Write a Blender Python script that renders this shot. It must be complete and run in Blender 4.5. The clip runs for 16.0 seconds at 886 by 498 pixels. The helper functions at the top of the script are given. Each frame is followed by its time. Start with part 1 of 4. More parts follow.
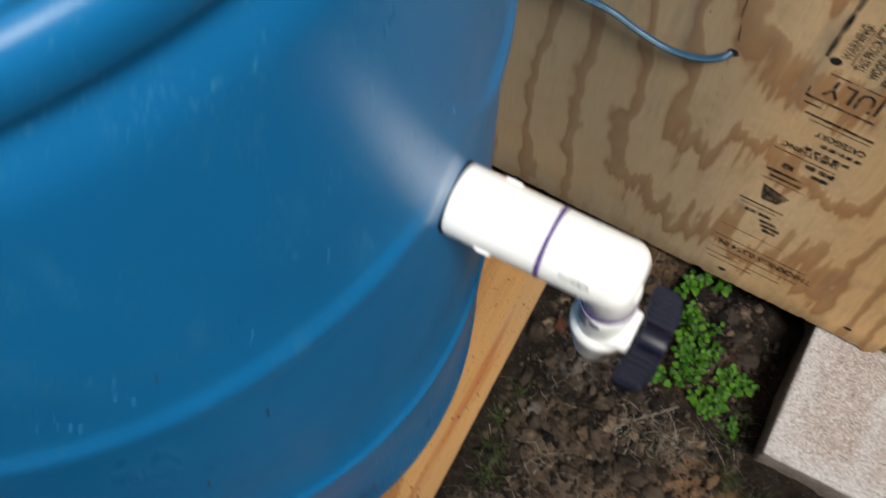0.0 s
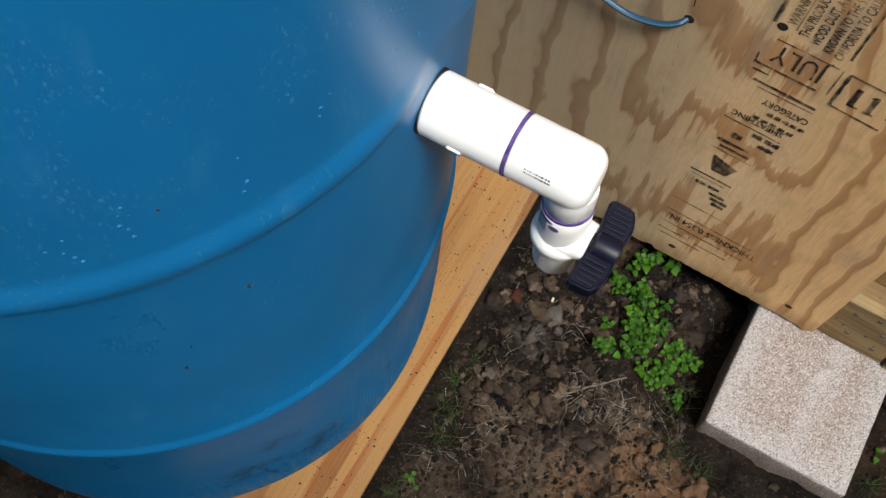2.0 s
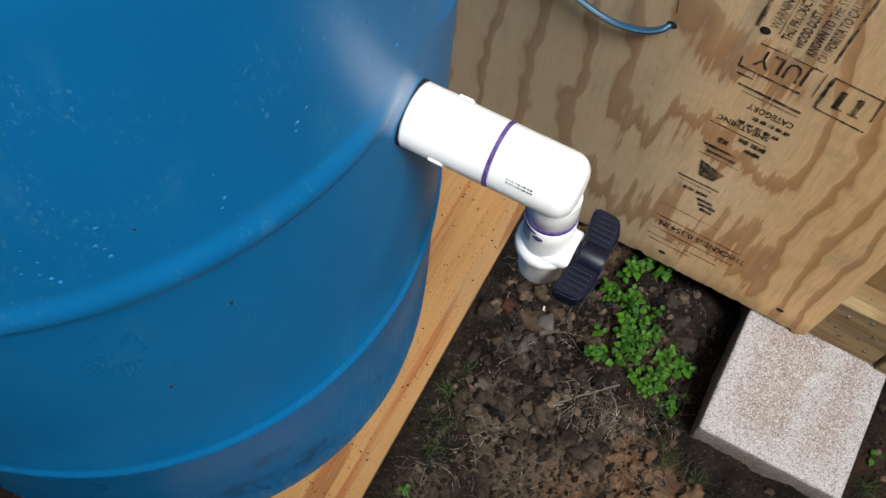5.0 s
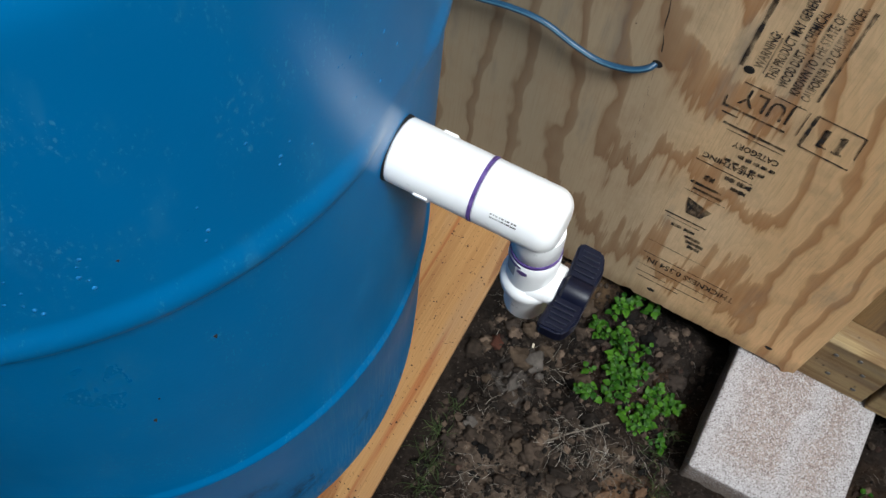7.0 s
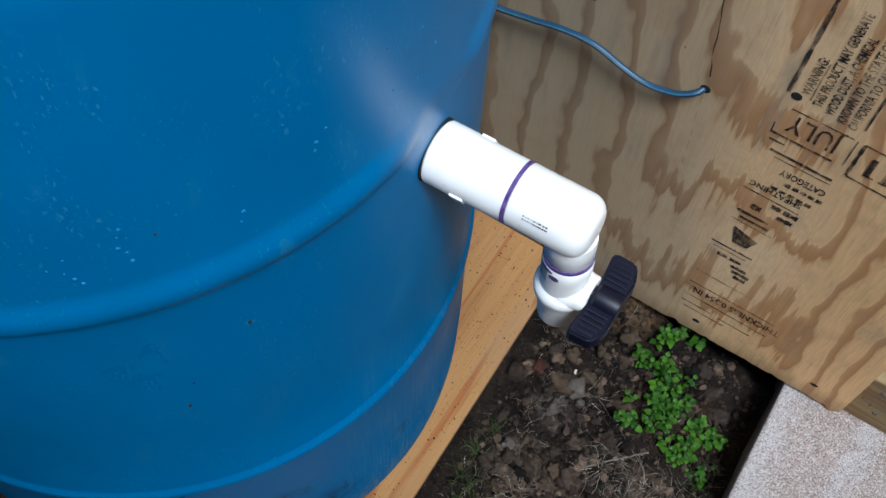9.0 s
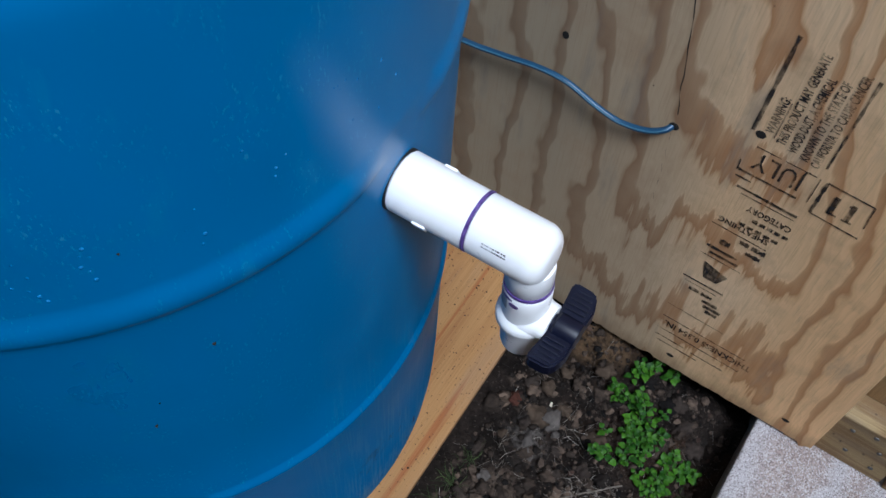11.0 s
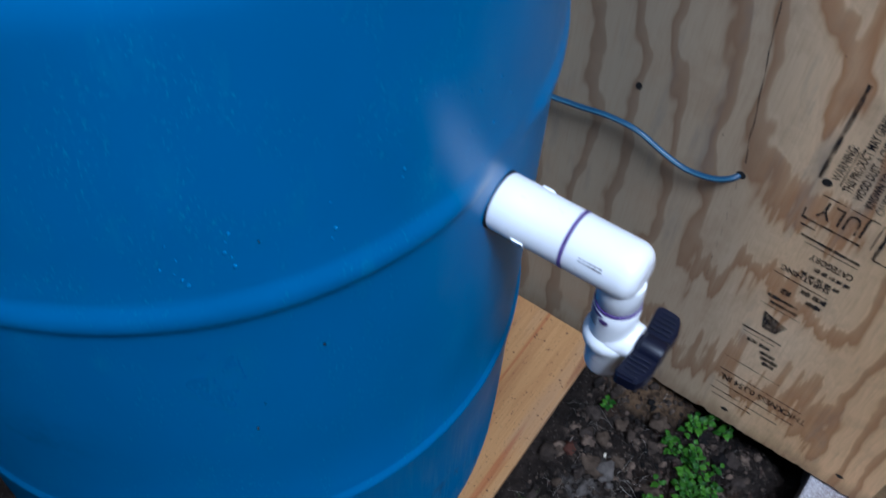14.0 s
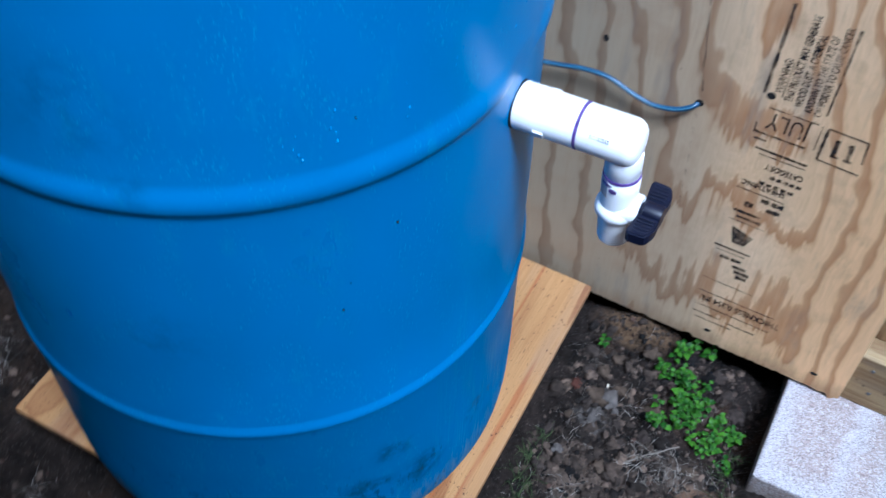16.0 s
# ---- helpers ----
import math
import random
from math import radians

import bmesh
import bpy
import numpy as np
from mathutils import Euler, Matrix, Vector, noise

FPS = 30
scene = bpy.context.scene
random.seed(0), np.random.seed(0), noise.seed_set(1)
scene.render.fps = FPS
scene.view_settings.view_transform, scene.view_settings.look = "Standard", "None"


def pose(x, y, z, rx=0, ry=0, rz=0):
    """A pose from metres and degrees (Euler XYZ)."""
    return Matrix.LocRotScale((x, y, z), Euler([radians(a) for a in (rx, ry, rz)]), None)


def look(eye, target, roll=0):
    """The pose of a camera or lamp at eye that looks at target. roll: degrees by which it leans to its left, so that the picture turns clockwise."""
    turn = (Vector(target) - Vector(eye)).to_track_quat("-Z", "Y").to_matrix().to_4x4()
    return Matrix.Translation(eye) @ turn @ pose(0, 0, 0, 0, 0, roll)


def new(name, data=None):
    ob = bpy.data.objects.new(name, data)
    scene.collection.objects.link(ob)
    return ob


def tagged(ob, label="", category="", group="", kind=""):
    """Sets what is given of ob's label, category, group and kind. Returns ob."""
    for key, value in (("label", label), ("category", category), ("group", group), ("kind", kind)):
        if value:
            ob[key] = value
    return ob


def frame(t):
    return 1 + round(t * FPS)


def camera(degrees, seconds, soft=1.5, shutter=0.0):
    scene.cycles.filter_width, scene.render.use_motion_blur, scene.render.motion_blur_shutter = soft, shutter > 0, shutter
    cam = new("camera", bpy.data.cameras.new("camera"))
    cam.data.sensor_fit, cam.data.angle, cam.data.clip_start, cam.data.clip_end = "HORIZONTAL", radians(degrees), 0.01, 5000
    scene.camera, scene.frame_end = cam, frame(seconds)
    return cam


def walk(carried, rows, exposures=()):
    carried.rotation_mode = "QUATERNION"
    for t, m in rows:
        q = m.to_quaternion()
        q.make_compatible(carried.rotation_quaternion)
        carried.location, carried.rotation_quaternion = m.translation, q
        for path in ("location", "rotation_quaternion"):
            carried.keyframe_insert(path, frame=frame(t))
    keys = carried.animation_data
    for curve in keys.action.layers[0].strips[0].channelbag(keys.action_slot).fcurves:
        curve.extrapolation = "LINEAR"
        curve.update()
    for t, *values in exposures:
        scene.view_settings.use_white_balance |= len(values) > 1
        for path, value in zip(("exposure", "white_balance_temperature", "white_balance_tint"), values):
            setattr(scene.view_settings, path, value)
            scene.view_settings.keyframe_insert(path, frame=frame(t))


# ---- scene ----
cam = camera(44.91, 16.0, shutter=0.5)
# seconds, eye x y z, yaw, pitch, roll
PATH = [
    (0.0, -0.0901, -0.5311, 1.2610, 27.81, -69.30, 0.80),
    (0.1, -0.0741, -0.5540, 1.2680, 27.20, -68.82, 1.98),
    (0.5, -0.0460, -0.6019, 1.2863, 24.42, -66.12, 5.28),
    (1.0, -0.0658, -0.6068, 1.2795, 25.25, -67.25, 7.09),
    (1.5, -0.0635, -0.6125, 1.2753, 22.79, -67.12, 8.98),
    (2.0, -0.0518, -0.6209, 1.2762, 21.77, -67.10, 8.79),
    (2.5, -0.0558, -0.6146, 1.2753, 22.68, -67.19, 9.02),
    (3.0, -0.0448, -0.6146, 1.2722, 21.07, -67.22, 8.77),
    (3.5, -0.0464, -0.6167, 1.2715, 21.19, -66.57, 8.56),
    (4.0, -0.0472, -0.6126, 1.2739, 22.27, -66.61, 7.78),
    (6.5, -0.0437, -0.6187, 1.2718, 19.32, -65.50, 8.58),
    (7.0, -0.0396, -0.6160, 1.2755, 21.30, -64.40, 8.15),
    (7.5, -0.0441, -0.6162, 1.2708, 20.04, -65.52, 10.89),
    (8.0, -0.0372, -0.6217, 1.2737, 24.12, -64.53, 8.44),
    (10.5, 0.0162, -0.6356, 1.2800, 29.90, -61.06, 3.17),
    (11.0, 0.0155, -0.6330, 1.2908, 28.89, -60.54, 4.78),
    (11.5, 0.0012, -0.6319, 1.2905, 30.79, -60.10, 4.36),
    (12.0, -0.0062, -0.6443, 1.2978, 32.40, -59.31, 3.47),
    (12.5, -0.0117, -0.6610, 1.3007, 33.35, -58.83, 3.43),
    (13.0, -0.0099, -0.6677, 1.3029, 31.97, -57.91, 3.07),
    (13.5, -0.0243, -0.6823, 1.3006, 30.09, -55.10, 5.76),
    (14.0, 0.0065, -0.7141, 1.2989, 31.65, -56.04, 4.18),
    (14.5, 0.1230, -0.7590, 1.3112, 34.74, -55.05, 5.43),
    (15.0, 0.2138, -0.8303, 1.3181, 39.11, -55.28, 2.37),
    (15.5, 0.1570, -0.8775, 1.3308, 37.71, -54.51, 0.16),
    (16.0, 0.0572, -0.9428, 1.3572, 27.34, -52.02, 1.43),
]


def stand(x, y, z, yaw, pitch, roll):
    return pose(x, y, z, 90 + pitch, 0, yaw) @ pose(0, 0, 0, 0, 0, roll)


EXPOSURES = [(0.0, 0.78, 6750, 5), (1.0, 0.74, 6700, 5), (1.5, 0.80, 6700, 6), (4.0, 0.92, 6600, 6), (6.5, 0.80, 6050, 4), (7.0, 0.74, 6000, 4), (8.0, 0.68, 5850, 4), (10.5, 0.82, 5400, 7), (11.0, 0.56, 5330, 8), (12.0, 0.37, 5020, 10), (13.0, 0.36, 4870, 10), (14.0, 0.46, 4820, 9), (14.5, 0.62, 4780, 8), (15.0, 0.97, 4930, 7), (15.5, 1.14, 4850, 7), (16.0, 1.39, 4700, 8)]
walk(cam, [(t, stand(*row)) for t, *row in PATH], EXPOSURES)

# ---- light: an overcast sky ----
SUN_EL, SUN_AZ = 64, 126
world = bpy.data.worlds.new("overcast_sky")
scene.world = world
world.use_nodes = True
sky = world.node_tree.nodes.new("ShaderNodeTexSky")
sky.sky_type, sky.sun_disc = "NISHITA", False
sky.sun_elevation, sky.sun_rotation = radians(SUN_EL), radians(SUN_AZ)
sky.dust_density, sky.air_density = 4.0, 1.0
soft_sky = world.node_tree.nodes.new("ShaderNodeHueSaturation")
soft_sky.inputs["Saturation"].default_value = 0.35
world.node_tree.links.new(sky.outputs[0], soft_sky.inputs["Color"])
world.node_tree.links.new(soft_sky.outputs[0], world.node_tree.nodes["Background"].inputs[0])
world.node_tree.nodes["Background"].inputs[1].default_value = 0.092
sun = new("sun", bpy.data.lights.new("sun", "SUN"))
sun.data.energy, sun.data.angle, sun.data.color = 2.1, radians(17), (1.0, 0.98, 0.955)
az, el = radians(SUN_AZ), radians(SUN_EL)
sun.matrix_world = look(Vector((math.sin(az) * math.cos(el), math.cos(az) * math.cos(el), math.sin(el))) * 20, (0, 0, 0))


# ---- materials ----
class Mat:
    """A node material, built by chaining small nodes."""

    def __init__(self, name, roughness=0.6, metallic=0.0):
        self.m = bpy.data.materials.new(name)
        self.m.use_nodes = True
        self.t = self.m.node_tree
        self.b = self.t.nodes["Principled BSDF"]
        self.b.inputs["Roughness"].default_value, self.b.inputs["Metallic"].default_value = roughness, metallic

    def node(self, kind, **values):
        n = self.t.nodes.new(kind)
        for k, v in values.items():
            key = k.replace("_", " ").title() if k.replace("_", " ").title() in n.inputs else k
            sock = n.inputs[int(key[1:])] if key[0] == "i" and key[1:].isdigit() else n.inputs[key]
            if hasattr(v, "is_output") or isinstance(v, bpy.types.NodeSocket):
                self.t.links.new(v, sock)
            else:
                sock.default_value = v
        return n

    def coords(self, scale=(1, 1, 1), rot=(0, 0, 0), loc=(0, 0, 0)):
        tc = self.t.nodes.new("ShaderNodeTexCoord")
        mp = self.node("ShaderNodeMapping", Vector=tc.outputs["Object"], Scale=scale, Rotation=[radians(a) for a in rot], Location=loc)
        return mp.outputs[0]

    def noise(self, vec, scale, detail=4.0, rough=0.55, distort=0.0):
        n = self.node("ShaderNodeTexNoise", Vector=vec, Scale=scale, Detail=detail, Roughness=rough, Distortion=distort)
        return n.outputs["Fac"]

    def voronoi(self, vec, scale, feature="F1"):
        n = self.t.nodes.new("ShaderNodeTexVoronoi")
        n.feature = feature
        self.t.links.new(vec, n.inputs["Vector"])
        n.inputs["Scale"].default_value = scale
        return n

    def math(self, op, a, b=0.0, c=0.0):
        n = self.t.nodes.new("ShaderNodeMath")
        n.operation = op
        for i, v in enumerate((a, b, c)):
            if isinstance(v, bpy.types.NodeSocket):
                self.t.links.new(v, n.inputs[i])
            else:
                n.inputs[i].default_value = v
        return n.outputs[0]

    def ramp(self, fac, stops, smooth=False):
        n = self.t.nodes.new("ShaderNodeValToRGB")
        cr = n.color_ramp
        cr.interpolation = "EASE" if smooth else "LINEAR"
        while len(cr.elements) < len(stops):
            cr.elements.new(0.5)
        for e, (p, c) in zip(cr.elements, stops):
            e.position = p
            e.color = (c, c, c, 1) if isinstance(c, (int, float)) else (*c, 1)
        self.t.links.new(fac, n.inputs[0])
        return n.outputs[0]

    def mix(self, fac, a, b, mode="MIX"):
        n = self.t.nodes.new("ShaderNodeMix")
        n.data_type, n.blend_type = "RGBA", mode
        for i, v in ((0, fac), (6, a), (7, b)):
            if isinstance(v, bpy.types.NodeSocket):
                self.t.links.new(v, n.inputs[i])
            else:
                n.inputs[i].default_value = v if i == 0 else (*v, 1)
        return n.outputs[2]

    def set(self, color=None, rough=None, bump=None, strength=0.3, dist=0.002, alpha=None, normal=None):
        for v, key in ((color, "Base Color"), (rough, "Roughness"), (alpha, "Alpha")):
            if v is None:
                continue
            if isinstance(v, bpy.types.NodeSocket):
                self.t.links.new(v, self.b.inputs[key])
            else:
                self.b.inputs[key].default_value = (*v, 1) if key == "Base Color" else v
        if bump is not None:
            n = self.node("ShaderNodeBump", Strength=strength, Distance=dist, Height=bump)
            self.t.links.new(n.outputs[0], self.b.inputs["Normal"])
        return self.m


def plywood(name, axes, k, light, mid, dark, lean=0.0, seed=0.0, streak=0.10, grey=0.5, dots=0.56, resin=0.0, hair=1.0, speck=75, knots=()):
    """Rotary-cut softwood veneer: flame-shaped growth bands. axes: scale of the object axes, small along the grain."""
    m = Mat(name, 0.74)
    m.b.inputs["Specular IOR Level"].default_value = 0.3
    v = m.coords(axes, (0, lean, 0), (seed, seed * 0.7, seed * 1.3))
    field = m.noise(v, 1.0, 2.5, 0.5, 0.35)
    comb = m.noise(m.coords([a * (9 if a > 4 else 1.6) for a in axes], (0, lean, 0)), 1.6, 4.0, 0.65)
    field = m.math("ADD", field, m.math("MULTIPLY", m.math("SUBTRACT", comb, 0.5), streak))
    band = m.math("FRACT", m.math("MULTIPLY", field, k))
    rings = m.ramp(band, [(0.0, 0.0), (0.38, 0.04), (0.58, 0.35), (0.72, 0.85), (0.90, 1.0), (0.95, 0.75), (1.0, 0.0)])
    fuzz = m.noise(m.coords([a * 7 for a in axes]), 3.0, 5.0, 0.65)
    rings = m.math("MULTIPLY", rings, m.ramp(fuzz, [(0.25, 0.55), (0.6, 1.0)]))
    tone = m.noise(m.coords([a * 0.45 for a in axes], loc=(4 + seed, 2, 7)), 1.0, 3.0)
    base = m.mix(m.ramp(tone, [(0.38, 0.0), (0.62, 1.0)]), light, mid)
    col = m.mix(rings, base, dark)
    if resin:
        lines = m.noise(m.coords((36, 1.3, 1), (0, 0, 4), (2, 0, 0)), 1.0, 3.0, 0.45)
        col = m.mix(m.ramp(lines, [(0.62, 0.0), (0.66, resin), (0.74, resin * 0.6)]), col, (0.25, 0.088, 0.024))
    for x, y, r, k in knots:
        # a brown flat-sawn patch with a darker rim
        wob = m.noise(m.coords((30, 12, 1), loc=(x * 9, 2, 0)), 1.0, 4.0, 0.6)
        far = m.node("ShaderNodeVectorMath", i0=m.coords((1, 0.6, 0)), i1=(x, y * 0.6, 0))
        far.operation = "DISTANCE"
        dist = m.math("ADD", far.outputs["Value"], m.math("MULTIPLY", m.math("SUBTRACT", wob, 0.5), r * 1.3))
        col = m.mix(m.ramp(dist, [(0.0, k * 0.6), (r * 0.65, k * 0.7), (r * 0.85, k), (r, 0.0)]), col, (0.19, 0.080, 0.026))
    fine = m.noise(m.coords([a * (40 if a > 4 else 4) for a in axes]), 2.0, 5.0, 0.7)
    col = m.mix(m.ramp(fine, [(0.34, 0.42 * hair), (0.56, 0.0)]), col, [c * 0.8 for c in dark])
    col = m.mix(m.ramp(fine, [(0.54, 0.0), (0.75, 0.35 * hair)]), col, [min(0.8, c * 1.25) for c in light])
    stain = m.noise(m.coords([max(3.0, a * 0.8) if a > 4 else 1.2 for a in axes], loc=(9, seed, 3)), 2.0, 6.0, 0.65)
    col = m.mix(m.ramp(stain, [(0.50, 0.0), (0.72, grey)]), col, (0.15, 0.145, 0.14))
    specks = m.voronoi(m.coords((1, 1, 0.6)), speck)
    size = m.noise(m.coords(), 9.0, 2.0)
    col = m.mix(m.math("MULTIPLY", m.ramp(specks.outputs["Distance"], [(0.06, 0.8), (0.15, 0.0)]), m.ramp(size, [(dots - 0.08, 0.0), (dots, 1.0)])), col, (0.04, 0.025, 0.016))
    return m.set(col, m.ramp(fine, [(0.3, 0.88), (0.7, 0.66)]), m.math("ADD", fine, m.math("MULTIPLY", rings, 0.5)), 0.35, 0.0012)


def wall_veneer():
    """Rotary-cut sheathing veneer: pale sheets with tan growth bands that hang in saw teeth, nested in wide arches."""
    m = Mat("wall_plywood", 0.74)
    m.b.inputs["Specular IOR Level"].default_value = 0.25
    at = m.node("ShaderNodeSeparateXYZ", i0=m.coords())
    x, z = at.outputs["X"], at.outputs["Z"]
    mid = lambda n: m.math("SUBTRACT", n, 0.5)
    scaled = lambda n, k: m.math("MULTIPLY", n, k)
    # the grain leans to the left higher up
    x = m.math("ADD", x, scaled(m.math("MAXIMUM", m.math("SUBTRACT", z, 0.46), 0.0), 0.20))
    warp = m.noise(m.coords((13, 9, 4.5), loc=(1.7, 0, 4.1)), 1.0, 3.0, 0.55)
    width = m.noise(m.coords((16, 9, 5), loc=(6.1, 0, 2.3)), 1.0, 2.0, 0.5)
    sway = m.noise(m.coords((3, 3, 5.5), loc=(5.2, 0, 1.1)), 1.0, 2.0, 0.5)
    x = m.math("ADD", x, scaled(mid(sway), 0.040))
    teeth = m.noise(m.coords((72, 60, 3.5), (0, 3, 0)), 1.0, 3.0, 0.62)
    comb = m.noise(m.coords((520, 90, 9.0), (0, 3, 0)), 1.0, 2.0, 0.5)
    z = m.math("ADD", z, m.math("ADD", scaled(mid(teeth), 0.175), scaled(mid(comb), 0.018)))
    arch = m.math("ADD", 3.02, scaled(z, -6.5))
    right = m.math("ADD", scaled(x, 29.0), -1.17)
    left = m.math("ADD", scaled(x, -21.0), -1.55)
    field = m.t.nodes.new("ShaderNodeMath")
    field.operation = "SMOOTH_MAX"
    side = m.t.nodes.new("ShaderNodeMath")
    side.operation = "SMOOTH_MAX"
    for n, p, q in ((side, right, left), (field, arch, side.outputs[0])):
        m.t.links.new(p, n.inputs[0])
        m.t.links.new(q, n.inputs[1])
        n.inputs[2].default_value = 0.55
    f = m.math("ADD", field.outputs[0], scaled(mid(warp), 2.3))
    band = m.math("FRACT", m.math("ADD", f, 20.34))
    band = m.math("ADD", band, scaled(mid(width), 0.42))
    rings = m.ramp(band, [(0.0, 0.0), (0.10, 0.0), (0.15, 0.62), (0.28, 0.78), (0.39, 0.95), (0.435, 0.45), (0.48, 0.10), (0.70, 0.0), (1.0, 0.0)])
    faint = m.ramp(m.math("FRACT", scaled(f, 4.0)), [(0.0, 0.0), (0.5, 0.10), (0.85, 0.16), (1.0, 0.0)])
    patch = m.noise(m.coords((6, 6, 3.0), loc=(8, 2, 5)), 1.0, 3.0)
    base = m.mix(m.ramp(patch, [(0.36, 0.0), (0.64, 1.0)]), (0.84, 0.61, 0.37), (0.78, 0.53, 0.29))
    east = m.ramp(at.outputs["X"], [(0.03, 0.0), (0.14, 0.85)])
    base = m.mix(east, base, (0.84, 0.525, 0.255))
    base = m.mix(faint, base, (0.46, 0.27, 0.12))
    col = m.mix(rings, base, (0.46, 0.225, 0.092))
    # weathered grey veneer beyond the check, painted darker towards the drum for its shade
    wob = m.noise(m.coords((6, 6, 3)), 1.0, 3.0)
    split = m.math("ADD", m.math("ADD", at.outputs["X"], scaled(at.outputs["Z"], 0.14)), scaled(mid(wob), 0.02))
    grey_shaded = m.mix(rings, (0.365, 0.290, 0.195), (0.205, 0.138, 0.084))
    col = m.mix(m.ramp(m.math("ADD", split, 0.5), [(0.5 - 0.16, 0.95), (0.5 - 0.03, 0.62), (0.5 + 0.03, 0.0)]), col, grey_shaded)
    # pores, hair-fine along the grain
    fine = m.noise(m.coords((700, 300, 12.0), (0, 3, 0)), 1.0, 4.0, 0.65)
    col = m.mix(m.ramp(fine, [(0.30, 0.34), (0.50, 0.0)]), col, (0.30, 0.185, 0.10))
    blot = m.noise(m.coords((9, 9, 7), loc=(3, 0, 9)), 2.2, 6.0, 0.65)
    col = m.mix(m.ramp(blot, [(0.50, 0.0), (0.70, 0.42)]), col, (0.36, 0.235, 0.135))
    smear = m.noise(m.coords((26, 9, 4.5), (0, 5, 0), (9, 0, 3)), 1.0, 5.0, 0.6)
    col = m.mix(m.ramp(smear, [(0.57, 0.0), (0.74, 0.55)]), col, (0.17, 0.165, 0.155))
    specks = m.voronoi(m.coords((1, 1, 0.6)), 60)
    some = m.noise(m.coords(), 9.0, 2.0)
    col = m.mix(m.math("MULTIPLY", m.ramp(specks.outputs["Distance"], [(0.02, 0.8), (0.06, 0.0)]), m.ramp(some, [(0.50, 0.0), (0.58, 1.0)])), col, (0.05, 0.03, 0.018))
    # splash-darkened foot of the sheet, ragged above
    damp = m.noise(m.coords((60, 20, 6.0)), 1.0, 5.0, 0.65)
    foot = m.math("ADD", at.outputs["Z"], scaled(mid(damp), 0.07))
    col = m.mix(m.ramp(foot, [(0.050, 0.55), (0.085, 0.0)]), col, (0.20, 0.115, 0.055))
    return m.set(col, m.ramp(fine, [(0.3, 0.86), (0.7, 0.68)]), m.math("ADD", fine, scaled(rings, 0.5)), 0.30, 0.0010)


def on_drum(az, z, r=0.2925):
    return (-0.4876 + r * math.cos(radians(az)), -0.326 + r * math.sin(radians(az)), z)


SMUDGES = [(*on_drum(-31, 0.295), 0.035, 0.8), (*on_drum(-38, 0.225), 0.045, 0.9), (*on_drum(-75, 0.84), 0.075, 0.30), (*on_drum(-69, 0.765), 0.035, 0.35), (*on_drum(-72, 0.568), 0.06, 0.32), (*on_drum(-6, 0.244), 0.03, 0.7), (*on_drum(-24, 0.215), 0.05, 0.7)]


